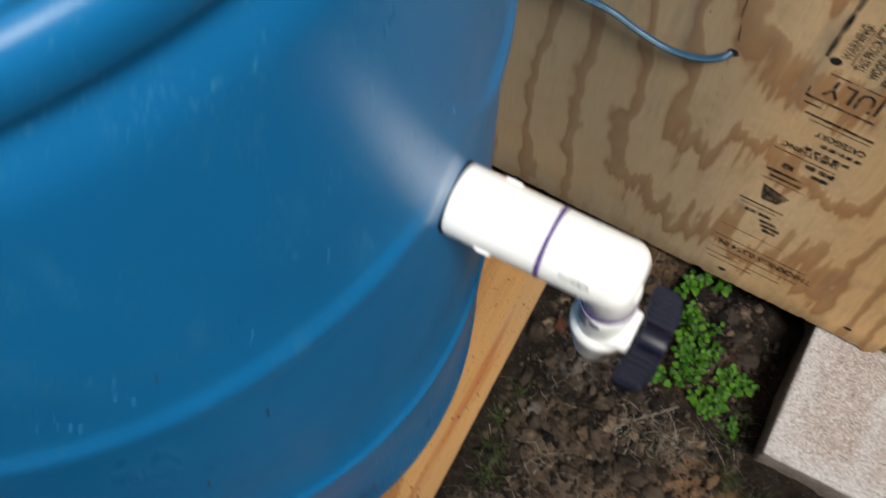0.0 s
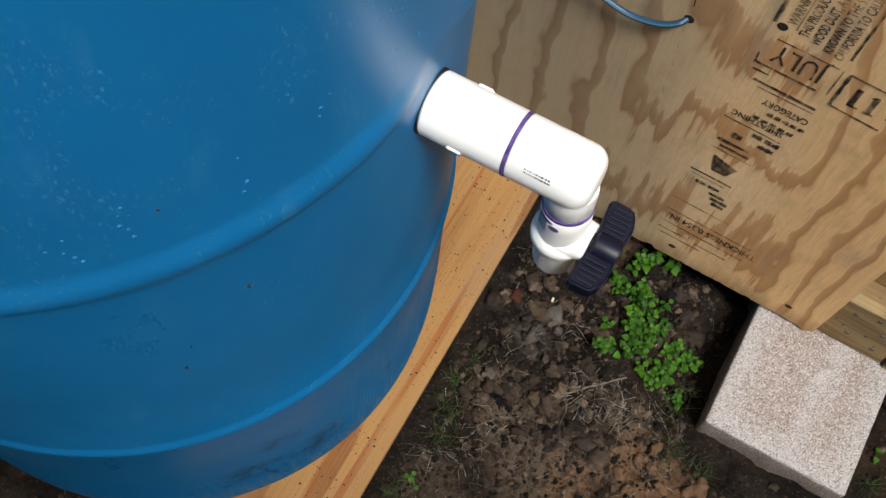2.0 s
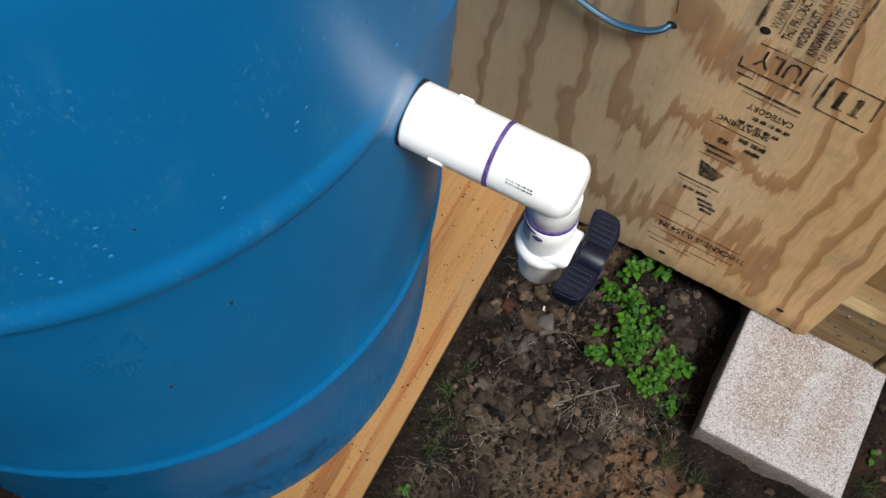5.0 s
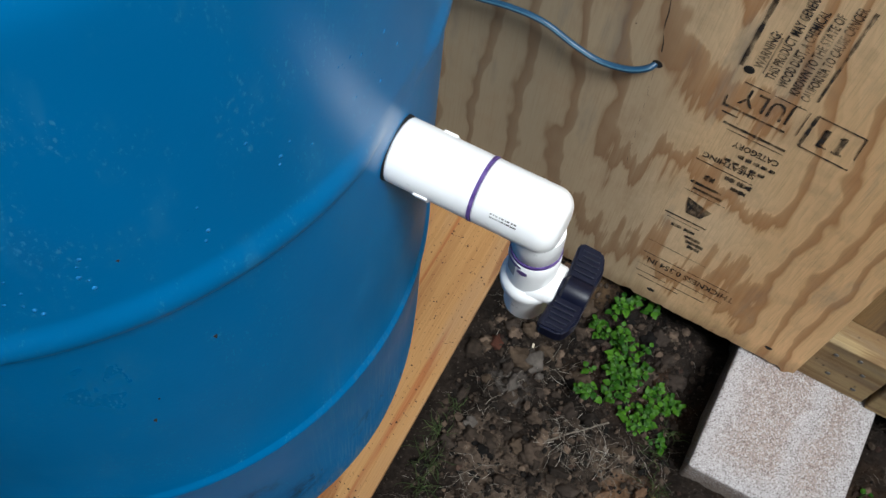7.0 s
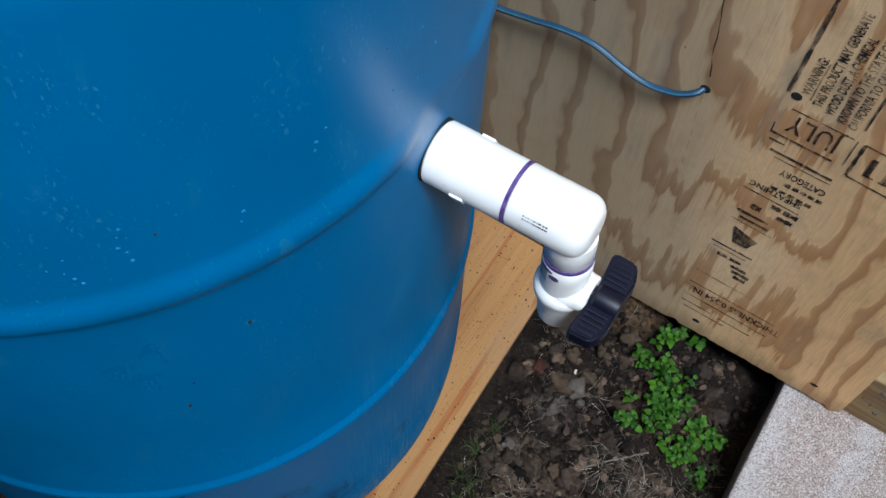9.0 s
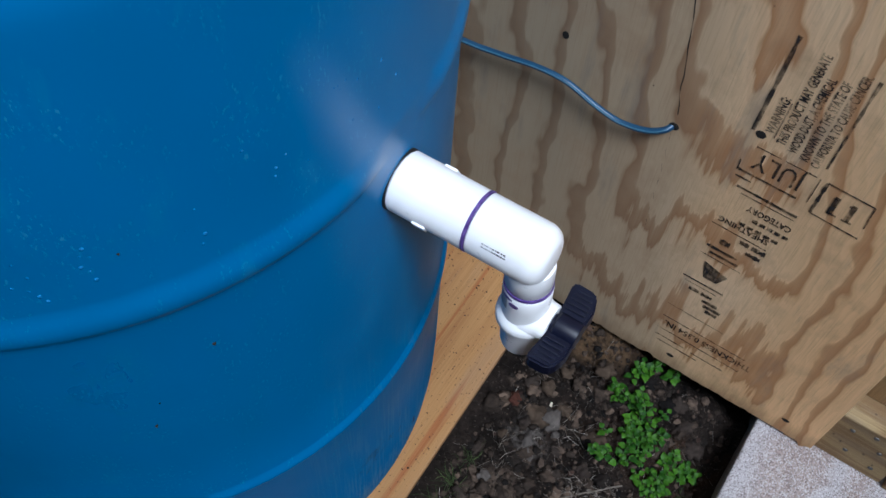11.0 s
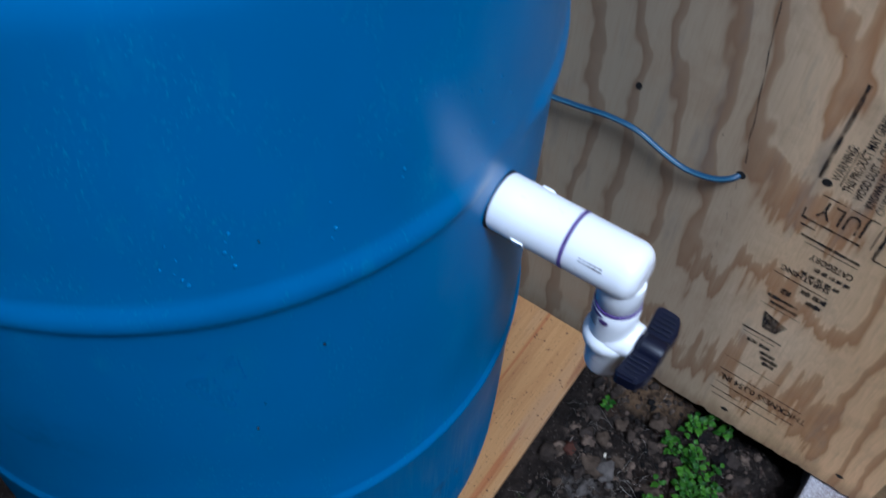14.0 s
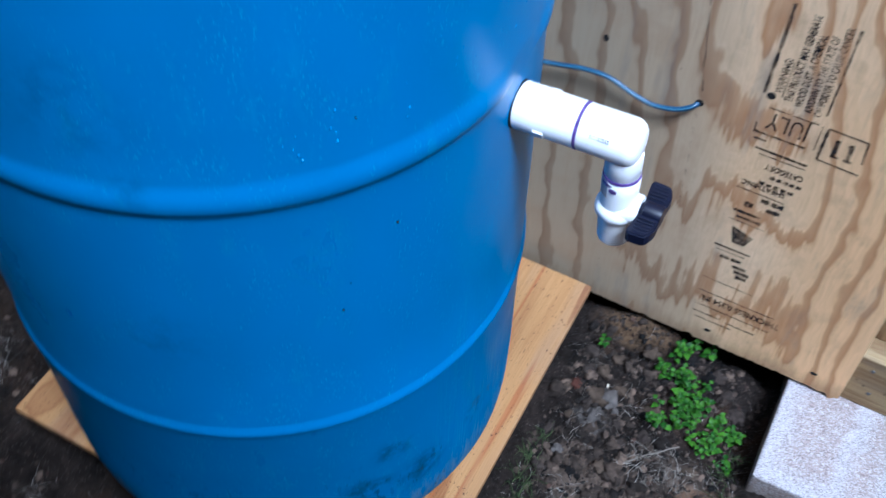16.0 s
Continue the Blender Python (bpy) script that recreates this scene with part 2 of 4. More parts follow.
def blue_plastic():
    m = Mat("blue_drum_plastic", 0.34)
    m.b.inputs["Specular IOR Level"].default_value = 0.30
    big = m.noise(m.coords((1, 1, 0.7)), 3.5, 3.0)
    col = m.mix(m.ramp(big, [(0.3, 0.0), (0.7, 1.0)]), (0.0060, 0.120, 0.305), (0.0070, 0.150, 0.385))
    area = m.noise(m.coords((1, 1, 0.55), loc=(3, 1, 2)), 34.0, 3.0)
    fleck = m.noise(m.coords((1, 1, 0.45), (12, 0, 0)), 420.0, 3.0, 0.6)
    drip = m.noise(m.coords((1, 1, 0.25), loc=(1, 6, 2)), 60.0, 3.0, 0.6)
    mark = m.math("MULTIPLY", m.ramp(fleck, [(0.57, 0.0), (0.68, 1.0)]), m.ramp(area, [(0.46, 0.0), (0.60, 1.0)]))
    mark2 = m.math("MULTIPLY", m.ramp(drip, [(0.55, 0.0), (0.70, 1.0)]), m.ramp(area, [(0.45, 0.0), (0.65, 1.0)]))
    marks = m.math("MAXIMUM", m.math("MULTIPLY", mark, 0.27), m.math("MULTIPLY", mark2, 0.10))
    col = m.mix(marks, col, (0.12, 0.42, 0.62))
    # dirt smudges with a place of their own, and mud splashed on the foot
    patchy = m.noise(m.coords((1, 1, 1), loc=(7, 5, 3)), 30.0, 6.0, 0.7)
    for x, y, z, r, k in SMUDGES:
        far = m.node("ShaderNodeVectorMath", i0=m.coords(), i1=(x, y, z))
        far.operation = "DISTANCE"
        near = m.ramp(far.outputs["Value"], [(0.0, 1.0), (r, 0.0)], True)
        col = m.mix(m.math("MULTIPLY", near, m.ramp(patchy, [(0.44, 0.0), (0.62, k)])), col, (0.010, 0.022, 0.030))
    foot = m.node("ShaderNodeSeparateXYZ", i0=m.coords())
    low = m.ramp(foot.outputs["Z"], [(0.10, 1.0), (0.33, 0.0)])
    mud = m.noise(m.coords((1, 1, 1.6)), 22.0, 6.0, 0.7)
    col = m.mix(m.math("MULTIPLY", low, m.ramp(mud, [(0.45, 0.0), (0.72, 0.15)])), col, (0.04, 0.10, 0.14))
    scuff = m.noise(m.coords((1, 1, 0.22), (0, 0, 0), (2, 2, 2)), 130.0, 4.0, 0.65)
    hem = m.ramp(foot.outputs["Z"], [(0.10, 1.0), (0.20, 0.0)])
    col = m.mix(m.math("MULTIPLY", hem, m.ramp(scuff, [(0.44, 0.0), (0.62, 0.6)])), col, (0.19, 0.22, 0.235))
    streaks = m.noise(m.coords((1.0, 1.0, 0.45), (0, 20, 0), (2, 2, 2)), 120.0, 3.0, 0.6)
    where = m.noise(m.coords(loc=(4, 1, 1)), 13.0, 2.0)
    splash = m.math("MULTIPLY", m.ramp(streaks, [(0.585, 0.0), (0.63, 0.70)]), m.ramp(where, [(0.46, 0.0), (0.58, 1.0)]))
    col = m.mix(m.math("MULTIPLY", m.ramp(foot.outputs["Z"], [(0.18, 1.0), (0.30, 0.0)]), splash), col, (0.022, 0.017, 0.013))
    scratch = m.noise(m.coords((1, 1, 0.035), (0, 6, 0), (3, 2, 5)), 330.0, 3.0, 0.6)
    rubbed = m.math("MULTIPLY", m.ramp(m.math("ADD", foot.outputs["X"], 0.5), [(0.280, 0.0), (0.302, 1.0)]), m.ramp(foot.outputs["Z"], [(0.30, 1.0), (0.56, 0.0)]))
    col = m.mix(m.math("MULTIPLY", rubbed, m.ramp(scratch, [(0.50, 0.0), (0.68, 0.20)])), col, (0.22, 0.33, 0.40))
    grain = m.noise(m.coords(), 240.0, 3.0)
    wave = m.noise(m.coords((1, 1, 0.5)), 14.0, 3.0)
    rough = m.math("ADD", m.ramp(wave, [(0.3, 0.27), (0.7, 0.36)]), m.math("MULTIPLY", marks, 0.5))
    dust = m.ramp(foot.outputs["Z"], [(0.11, 0.05), (0.17, 0.008), (0.42, 0.02), (0.58, 0.21)])
    m.t.links.new(dust, m.b.inputs["Specular IOR Level"])
    rough = m.math("ADD", rough, m.math("MULTIPLY", low, 0.45))
    return m.set(col, rough, m.math("ADD", m.math("MULTIPLY", wave, 1.0), m.math("MULTIPLY", grain, 0.12)), 0.10, 0.004)


def white_pvc():
    m = Mat("white_pvc", 0.32)
    n = m.noise(m.coords(), 60.0, 4.0)
    col = m.mix(m.ramp(n, [(0.45, 0.0), (0.8, 0.35)]), (0.91, 0.92, 0.93), (0.84, 0.84, 0.835))
    m.b.inputs["Subsurface Weight"].default_value = 0.0
    return m.set(col, m.ramp(n, [(0.3, 0.26), (0.7, 0.40)]), n, 0.05, 0.001)


def purple_primer():
    m = Mat("purple_primer", 0.4)
    n = m.noise(m.coords(), 130.0, 4.0)
    return m.set(m.mix(m.ramp(n, [(0.3, 0.0), (0.75, 1.0)]), (0.050, 0.020, 0.15), (0.18, 0.115, 0.36)), 0.4)


def plain(name, color, rough=0.5, second=None, scale=40.0, strength=0.15, metallic=0.0, spec=0.5):
    m = Mat(name, rough, metallic)
    m.b.inputs["Specular IOR Level"].default_value = spec
    n = m.noise(m.coords(), scale, 5.0, 0.6)
    second = second or [c * 0.65 for c in color]
    return m.set(m.mix(m.ramp(n, [(0.3, 0.0), (0.7, 1.0)]), color, second), rough, n, strength, 0.001)


# crust tone is lifted: its colour carries light that fades towards the wall
LIT_CRUST, CLAY, ASH = (0.155, 0.113, 0.084), (0.235, 0.132, 0.072), (0.16, 0.14, 0.125)
SOIL_PATCHES = [(-0.092, -0.258, 0.055, 0.9, LIT_CRUST), (-0.02, -0.300, 0.085, 0.9, LIT_CRUST), (0.04, -0.262, 0.045, 0.8, LIT_CRUST), (0.053, -0.195, 0.040, 0.85, LIT_CRUST), (0.095, -0.243, 0.062, 0.95, CLAY), (0.150, -0.262, 0.045, 0.8, CLAY), (0.03, -0.30, 0.050, 0.7, CLAY), (0.13, -0.31, 0.07, 0.7, CLAY), (-0.096, -0.165, 0.035, 0.7, ASH), (-0.30, -0.68, 0.10, 0.7, ASH), (-0.52, -0.72, 0.10, 0.6, LIT_CRUST), (-0.11, -0.40, 0.06, 0.6, LIT_CRUST)]


def soil():
    m = Mat("dark_garden_soil", 0.95)
    m.b.inputs["Specular IOR Level"].default_value = 0.15
    a = m.noise(m.coords(), 15.0, 9.0, 0.72)
    b = m.noise(m.coords(loc=(3, 8, 1)), 80.0, 6.0, 0.7)
    col = m.mix(m.ramp(a, [(0.32, 0.0), (0.68, 1.0)]), (0.0022, 0.0016, 0.0013), (0.048, 0.034, 0.026))
    col = m.mix(m.ramp(b, [(0.35, 0.65), (0.62, 0.0)]), col, (0.007, 0.005, 0.004))
    clay = m.noise(m.coords(loc=(1.7, 0.4, 0)), 5.0, 5.0, 0.6)
    col = m.mix(m.ramp(clay, [(0.56, 0.0), (0.70, 0.55)]), col, (0.085, 0.045, 0.022))
    # dry crusts, painted lighter for light away from the wall, and clay, each placed
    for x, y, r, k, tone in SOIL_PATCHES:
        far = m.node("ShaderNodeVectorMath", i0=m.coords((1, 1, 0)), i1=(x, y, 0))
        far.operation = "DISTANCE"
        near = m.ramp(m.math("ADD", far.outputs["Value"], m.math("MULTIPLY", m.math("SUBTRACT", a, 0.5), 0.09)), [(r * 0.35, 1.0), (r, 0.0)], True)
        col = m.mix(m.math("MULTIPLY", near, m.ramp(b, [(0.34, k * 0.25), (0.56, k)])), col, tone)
    wall_clay = m.node("ShaderNodeVectorMath", i0=m.coords((0.5, 1, 0)), i1=(-0.047, -0.004, 0))
    wall_clay.operation = "DISTANCE"
    col = m.mix(m.math("MULTIPLY", m.ramp(wall_clay.outputs["Value"], [(0.012, 1.0), (0.042, 0.0)], True), m.ramp(b, [(0.36, 0.2), (0.56, 0.95)])), col, (0.17, 0.105, 0.055))
    grit = m.voronoi(m.coords(), 170)
    col = m.mix(m.ramp(grit.outputs["Distance"], [(0.10, 0.5), (0.22, 0.0)]), col, (0.16, 0.13, 0.105))
    return m.set(col, 0.95, m.math("ADD", b, m.math("MULTIPLY", a, 2.0)), 1.0, 0.014)


def litter(name, c1, c2, rough=0.9):
    """Scattered pieces, each with a tone of its own."""
    m = Mat(name, rough)
    m.b.inputs["Specular IOR Level"].default_value = 0.2
    g = m.t.nodes.new("ShaderNodeNewGeometry")
    n = m.noise(m.coords(), 120.0, 4.0)
    col = m.mix(m.ramp(g.outputs["Random Per Island"], [(0.15, 0.0), (0.8, 0.5), (1.0, 1.0)]), c1, c2)
    col = m.mix(m.ramp(n, [(0.35, 0.5), (0.65, 0.0)]), col, [c * 0.45 for c in c1])
    damp = m.noise(m.coords(loc=(2, 6, 0)), 13.0, 4.0, 0.6)
    col = m.mix(m.ramp(damp, [(0.40, 0.65), (0.56, 0.0)]), col, [c * 0.8 + d * 0.08 for c, d in zip(c1, c2)])
    return m.set(col, rough, n, 0.4, 0.001)


def concrete():
    """Cast block: tan cement with pale sand grains and dark pits, whiter where the face was rubbed."""
    m = Mat("concrete_block", 0.93)
    at = m.node("ShaderNodeSeparateXYZ", i0=m.coords())
    a = m.noise(m.coords(), 16.0, 5.0, 0.6)
    wob = m.math("MULTIPLY", m.math("SUBTRACT", a, 0.5), 0.06)
    ax = m.math("ADD", m.math("ABSOLUTE", at.outputs["X"]), wob)
    ay = m.math("ADD", m.math("MULTIPLY", at.outputs["Y"], -1.0), wob)
    rub = m.math("MAXIMUM", m.ramp(ax, [(0.050, 0.0), (0.078, 0.85)]), m.ramp(ay, [(0.155, 0.0), (0.182, 0.9)]))
    streak = m.ramp(m.math("ABSOLUTE", m.math("ADD", m.math("SUBTRACT", at.outputs["X"], 0.022), wob)), [(0.004, 0.75), (0.016, 0.0)])
    rub = m.math("MAXIMUM", rub, streak)
    top = m.ramp(at.outputs["Z"], [(0.090, 0.0), (0.0965, 1.0)])
    col = m.mix(m.ramp(a, [(0.35, 0.0), (0.65, 1.0)]), (0.340, 0.272, 0.245), (0.410, 0.335, 0.308))
    col = m.mix(m.math("MULTIPLY", rub, top), col, (0.48, 0.455, 0.465))
    cells = m.voronoi(m.coords(), 680)
    shade = m.node("ShaderNodeSeparateColor", i0=cells.outputs["Color"])
    col = m.mix(m.ramp(shade.outputs[0], [(0.14, 0.62), (0.34, 0.0)]), col, (0.13, 0.098, 0.085))
    col = m.mix(m.ramp(shade.outputs[1], [(0.60, 0.0), (0.85, 0.75)]), col, (0.62, 0.60, 0.605))
    pits = m.noise(m.coords(loc=(5, 3, 1)), 480.0, 3.0, 0.7)
    col = m.mix(m.ramp(pits, [(0.36, 0.85), (0.43, 0.0)]), col, (0.10, 0.075, 0.06))
    earth = m.noise(m.coords(loc=(1, 2, 3)), 30.0, 5.0, 0.6)
    low = m.ramp(at.outputs["Z"], [(0.060, 0.75), (0.0965, 0.0)])
    col = m.mix(m.math("MULTIPLY", low, m.ramp(earth, [(0.3, 0.4), (0.6, 1.0)])), col, (0.13, 0.098, 0.07))
    return m.set(col, 0.93, m.math("ADD", shade.outputs[0], m.math("MULTIPLY", pits, 2.0)), 0.8, 0.0014)


def leaf_green():
    m = Mat("weed_leaf", 0.55)
    info = m.t.nodes.new("ShaderNodeObjectInfo")
    n = m.noise(m.coords(), 150.0, 3.0)
    col = m.mix(info.outputs["Random"], (0.010, 0.042, 0.003), (0.048, 0.128, 0.008))
    col = m.mix(m.ramp(n, [(0.35, 0.35), (0.6, 0.0)]), col, (0.04, 0.12, 0.02))
    m.b.inputs["Specular IOR Level"].default_value = 0.12
    return m.set(col, 0.5, n, 0.3, 0.001)


def ink():
    m = Mat("worn_stamp_ink", 0.8)
    n = m.noise(m.coords((1, 1, 0.35)), 190.0, 4.0, 0.6)
    big = m.noise(m.coords(), 22.0, 3.0)
    alpha = m.math("MULTIPLY", m.ramp(n, [(0.33, 0.3), (0.52, 1.0)]), m.ramp(big, [(0.28, 0.40), (0.55, 1.0)]))
    m.set((0.020, 0.014, 0.012), 0.8, alpha=alpha)
    return m.m


KNOTS = ((-0.318, -0.548, 0.020, 0.85), (-0.276, -0.520, 0.022, 0.8), (-0.736, -0.545, 0.024, 0.8), (-0.700, -0.500, 0.020, 0.6))
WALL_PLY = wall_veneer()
BOARD_PLY = plywood("board_plywood", (11.0, 1.1, 9.0), 4.5, (0.375, 0.212, 0.082), (0.32, 0.170, 0.060), (0.19, 0.075, 0.022), seed=5.1, grey=0.25, streak=0.06, dots=0.38, resin=0.95, hair=0.8, speck=170, knots=KNOTS)
TIMBER = plywood("treated_timber", (1.6, 9.0, 22.0), 5.0, (0.38, 0.28, 0.14), (0.31, 0.225, 0.11), (0.17, 0.10, 0.045), seed=8.4)
DOOR_WOOD = plywood("siding_wood", (16.0, 9.0, 2.0), 5.0, (0.36, 0.225, 0.10), (0.30, 0.185, 0.08), (0.13, 0.065, 0.025), lean=35, seed=3.3)
BLUE = blue_plastic()
PVC = white_pvc()
PURPLE = purple_primer()
HANDLE = plain("navy_black_plastic", (0.0032, 0.0046, 0.0145), 0.42, (0.0045, 0.0062, 0.019), 90, spec=0.28)
DROP = plain("wet_blue_plastic", (0.03, 0.19, 0.45), 0.25, (0.02, 0.16, 0.40), 90)
RUBBER = plain("black_rubber", (0.008, 0.008, 0.010), 0.6)
CABLE = plain("blue_grey_cable_sheath", (0.014, 0.066, 0.135), 0.4, (0.010, 0.045, 0.10), 60)
CABLE_GLINT = plain("pale_blue_cable_glint", (0.06, 0.145, 0.22), 0.4, (0.045, 0.11, 0.17), 60)
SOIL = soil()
CLOD = litter("soil_clods", (0.004, 0.0032, 0.0028), (0.155, 0.109, 0.078))
STRAW = litter("dead_grass", (0.12, 0.098, 0.076), (0.72, 0.66, 0.58))
BARK = litter("bark_mulch", (0.022, 0.012, 0.009), (0.085, 0.050, 0.035))
CONCRETE = concrete()
LEAF = leaf_green()
STEM = plain("weed_stem", (0.08, 0.16, 0.04), 0.6)
INK = ink()
DARK_HOLE = plain("dark_hole", (0.010, 0.007, 0.005), 0.9)
STEEL = plain("galvanised_steel", (0.16, 0.155, 0.15), 0.55, (0.11, 0.10, 0.09), 200, 0.1, 0.9)
PALE_WOOD = plain("pale_wood_chip", (0.62, 0.55, 0.42), 0.7)
LABEL = plain("grey_label", (0.42, 0.42, 0.44), 0.5, (0.30, 0.30, 0.33), 300)


# ---- mesh helpers ----
def part(name, bm, material, parent=None, label="", smooth=False):
    """Links a bmesh as one mesh object, under a thing or a part."""
    me = bpy.data.meshes.new(name)
    bmesh.ops.recalc_face_normals(bm, faces=bm.faces)
    if smooth:
        for f in bm.faces:
            f.smooth = True
    bm.to_mesh(me)
    bm.free()
    if smooth:
        me.set_sharp_from_angle(angle=radians(38))
    me.materials.append(material)
    ob = new(name, me)
    if parent is not None:
        ob.parent = parent
        ob.matrix_parent_inverse = parent.matrix_basis.inverted()
    if label:
        tagged(ob, label)
    return ob


def raw_part(name, verts, faces, material, parent=None, label="", smooth=False):
    me = bpy.data.meshes.new(name)
    me.from_pydata(verts, [], faces)
    me.materials.append(material)
    if smooth:
        me.polygons.foreach_set("use_smooth", [True] * len(me.polygons))
    ob = new(name, me)
    if parent is not None:
        ob.parent = parent
        ob.matrix_parent_inverse = parent.matrix_basis.inverted()
    if label:
        tagged(ob, label)
    return ob


def box(x0, x1, y0, y1, z0, z1, bevel=0.0, seg=2):
    bm = bmesh.new()
    bmesh.ops.create_cube(bm, size=1)
    for v in bm.verts:
        v.co = ((x0 + x1) / 2 + v.co.x * (x1 - x0), (y0 + y1) / 2 + v.co.y * (y1 - y0), (z0 + z1) / 2 + v.co.z * (z1 - z0))
    if bevel:
        bmesh.ops.bevel(bm, geom=list(bm.edges), offset=bevel, segments=seg, affect="EDGES", profile=0.5)
    return bm


def lathe(profile, seg=48, m=None):
    """Turns (radius, height) pairs round z."""
    bm = bmesh.new()
    rings = []
    for r, z in profile:
        if r < 1e-6:
            rings.append([bm.verts.new((0, 0, z))])
        else:
            rings.append([bm.verts.new((r * math.cos(2 * math.pi * i / seg), r * math.sin(2 * math.pi * i / seg), z)) for i in range(seg)])
    for a, b in zip(rings, rings[1:]):
        for i in range(seg):
            j = (i + 1) % seg
            q = [a[i % len(a)], a[j % len(a)], b[j % len(b)], b[i % len(b)]]
            q = list(dict.fromkeys(q))
            if len(q) > 2:
                bm.faces.new(q)
    if m is not None:
        bm.transform(m)
    return bm


def sweep(points, radii, seg=12, closed=False, ends=True, bm=None):
    """A tube along points."""
    bm = bm or bmesh.new()
    pts = [Vector(p) for p in points]
    n = len(pts)
    radii = [radii] * n if isinstance(radii, (int, float)) else radii
    rings, side = [], None
    for i, p in enumerate(pts):
        d = (pts[(i + 1) % n if closed else min(i + 1, n - 1)] - pts[(i - 1) % n if closed else max(i - 1, 0)]).normalized()
        if side is None:
            side = d.orthogonal().normalized()
        side = (side - d * side.dot(d)).normalized()
        up = d.cross(side)
        rings.append([bm.verts.new(p + (side * math.cos(2 * math.pi * k / seg) + up * math.sin(2 * math.pi * k / seg)) * radii[i]) for k in range(seg)])
    pairs = list(zip(rings, rings[1:] + rings[:1])) if closed else list(zip(rings, rings[1:]))
    for a, b in pairs:
        for k in range(seg):
            bm.faces.new((a[k], a[(k + 1) % seg], b[(k + 1) % seg], b[k]))
    if ends and not closed:
        bm.faces.new(rings[0])
        bm.faces.new(list(reversed(rings[-1])))
    return bm


def smooth_line(points, steps=10):
    """A Catmull-Rom line through points."""
    p = [Vector(q) for q in points]
    p = [p[0] * 2 - p[1]] + p + [p[-1] * 2 - p[-2]]
    out = []
    for i in range(1, len(p) - 2):
        for s in range(steps):
            t = s / steps
            out.append(0.5 * (2 * p[i] + (p[i + 1] - p[i - 1]) * t + (2 * p[i - 1] - 5 * p[i] + 4 * p[i + 1] - p[i + 2]) * t * t + (3 * p[i] - p[i - 1] - 3 * p[i + 1] + p[i + 2]) * t**3))
    return out + [p[-2]]


def thing(name, label, category, at=(0, 0, 0), group="", kind=""):
    ob = new(name)
    ob.empty_display_size = 0.05
    ob.matrix_basis = pose(*at)
    return tagged(ob, label, category, group, kind)


def fnoise(x, y, s, seed=0.0, octaves=4):
    return noise.fractal(Vector((x * s + seed, y * s - seed, seed * 0.37)), 1.0, 2.1, octaves)


# ---- ground ----
def ground_height(x, y):
    h = 0.010 * fnoise(x, y, 7, 2.0) + 0.011 * fnoise(x, y, 30, 9.0) + 0.0085 * abs(fnoise(x, y, 70, 4.0, 3)) - 0.004
    # soil bed under the board
    dx, dy = max(abs(x + 0.465) - 0.20, 0), max(abs(y + 0.31) - 0.18, 0)
    bed = max(0.0, 1 - math.hypot(dx, dy) / 0.09)
    h = h * (1 - bed) + 0.0865 * min(1.0, bed * 1.6) if bed > 0.62 else h + 0.086 * (bed * 1.6) ** 2 * (1 - 0.0) if bed > 0 else h
    # hollow beneath the shed
    if 0.012 < y < 2.4 and -1.9 < x < 1.4:
        h -= min(0.07, (y - 0.012) * 1.1)
    # low mound of clay against the wall
    h += 0.030 * math.exp(-(((x + 0.09) / 0.085) ** 2) - ((y - 0.006) / 0.032) ** 2)
    # hollow beside the block
    h -= 0.045 * math.exp(-(((x - 0.10) / 0.028) ** 2) - ((y + 0.07) / 0.11) ** 2)
    return h


def build_ground():
    def ticks(lo, hi, step, far):
        inner = list(np.arange(lo, hi + 1e-6, step))
        out, d = [], step
        v = hi
        while v < far:
            d *= 1.45
            v += d
            out.append(v)
        left, d, v = [], step, lo
        while v > -far:
            d *= 1.45
            v -= d
            left.append(v)
        return left[::-1] + inner + out

    xs, ys = ticks(-1.25, 0.62, 0.0045, 300), ticks(-1.05, 0.22, 0.0045, 300)
    verts = [(x, y, min(ground_height(x, y), 0.0868)) for y in ys for x in xs]
    nx = len(xs)
    faces = [(j * nx + i, j * nx + i + 1, (j + 1) * nx + i + 1, (j + 1) * nx + i) for j in range(len(ys) - 1) for i in range(nx - 1)]
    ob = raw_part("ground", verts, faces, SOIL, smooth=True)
    tagged(ob, "dark brown crumbly garden soil with patches of orange clay", "ground", kind="structure")


build_ground()

# ---- shed wall ----
WALL_L, WALL_R, WALL_B, WALL_T = -1.9, 0.200, 0.050, 2.2


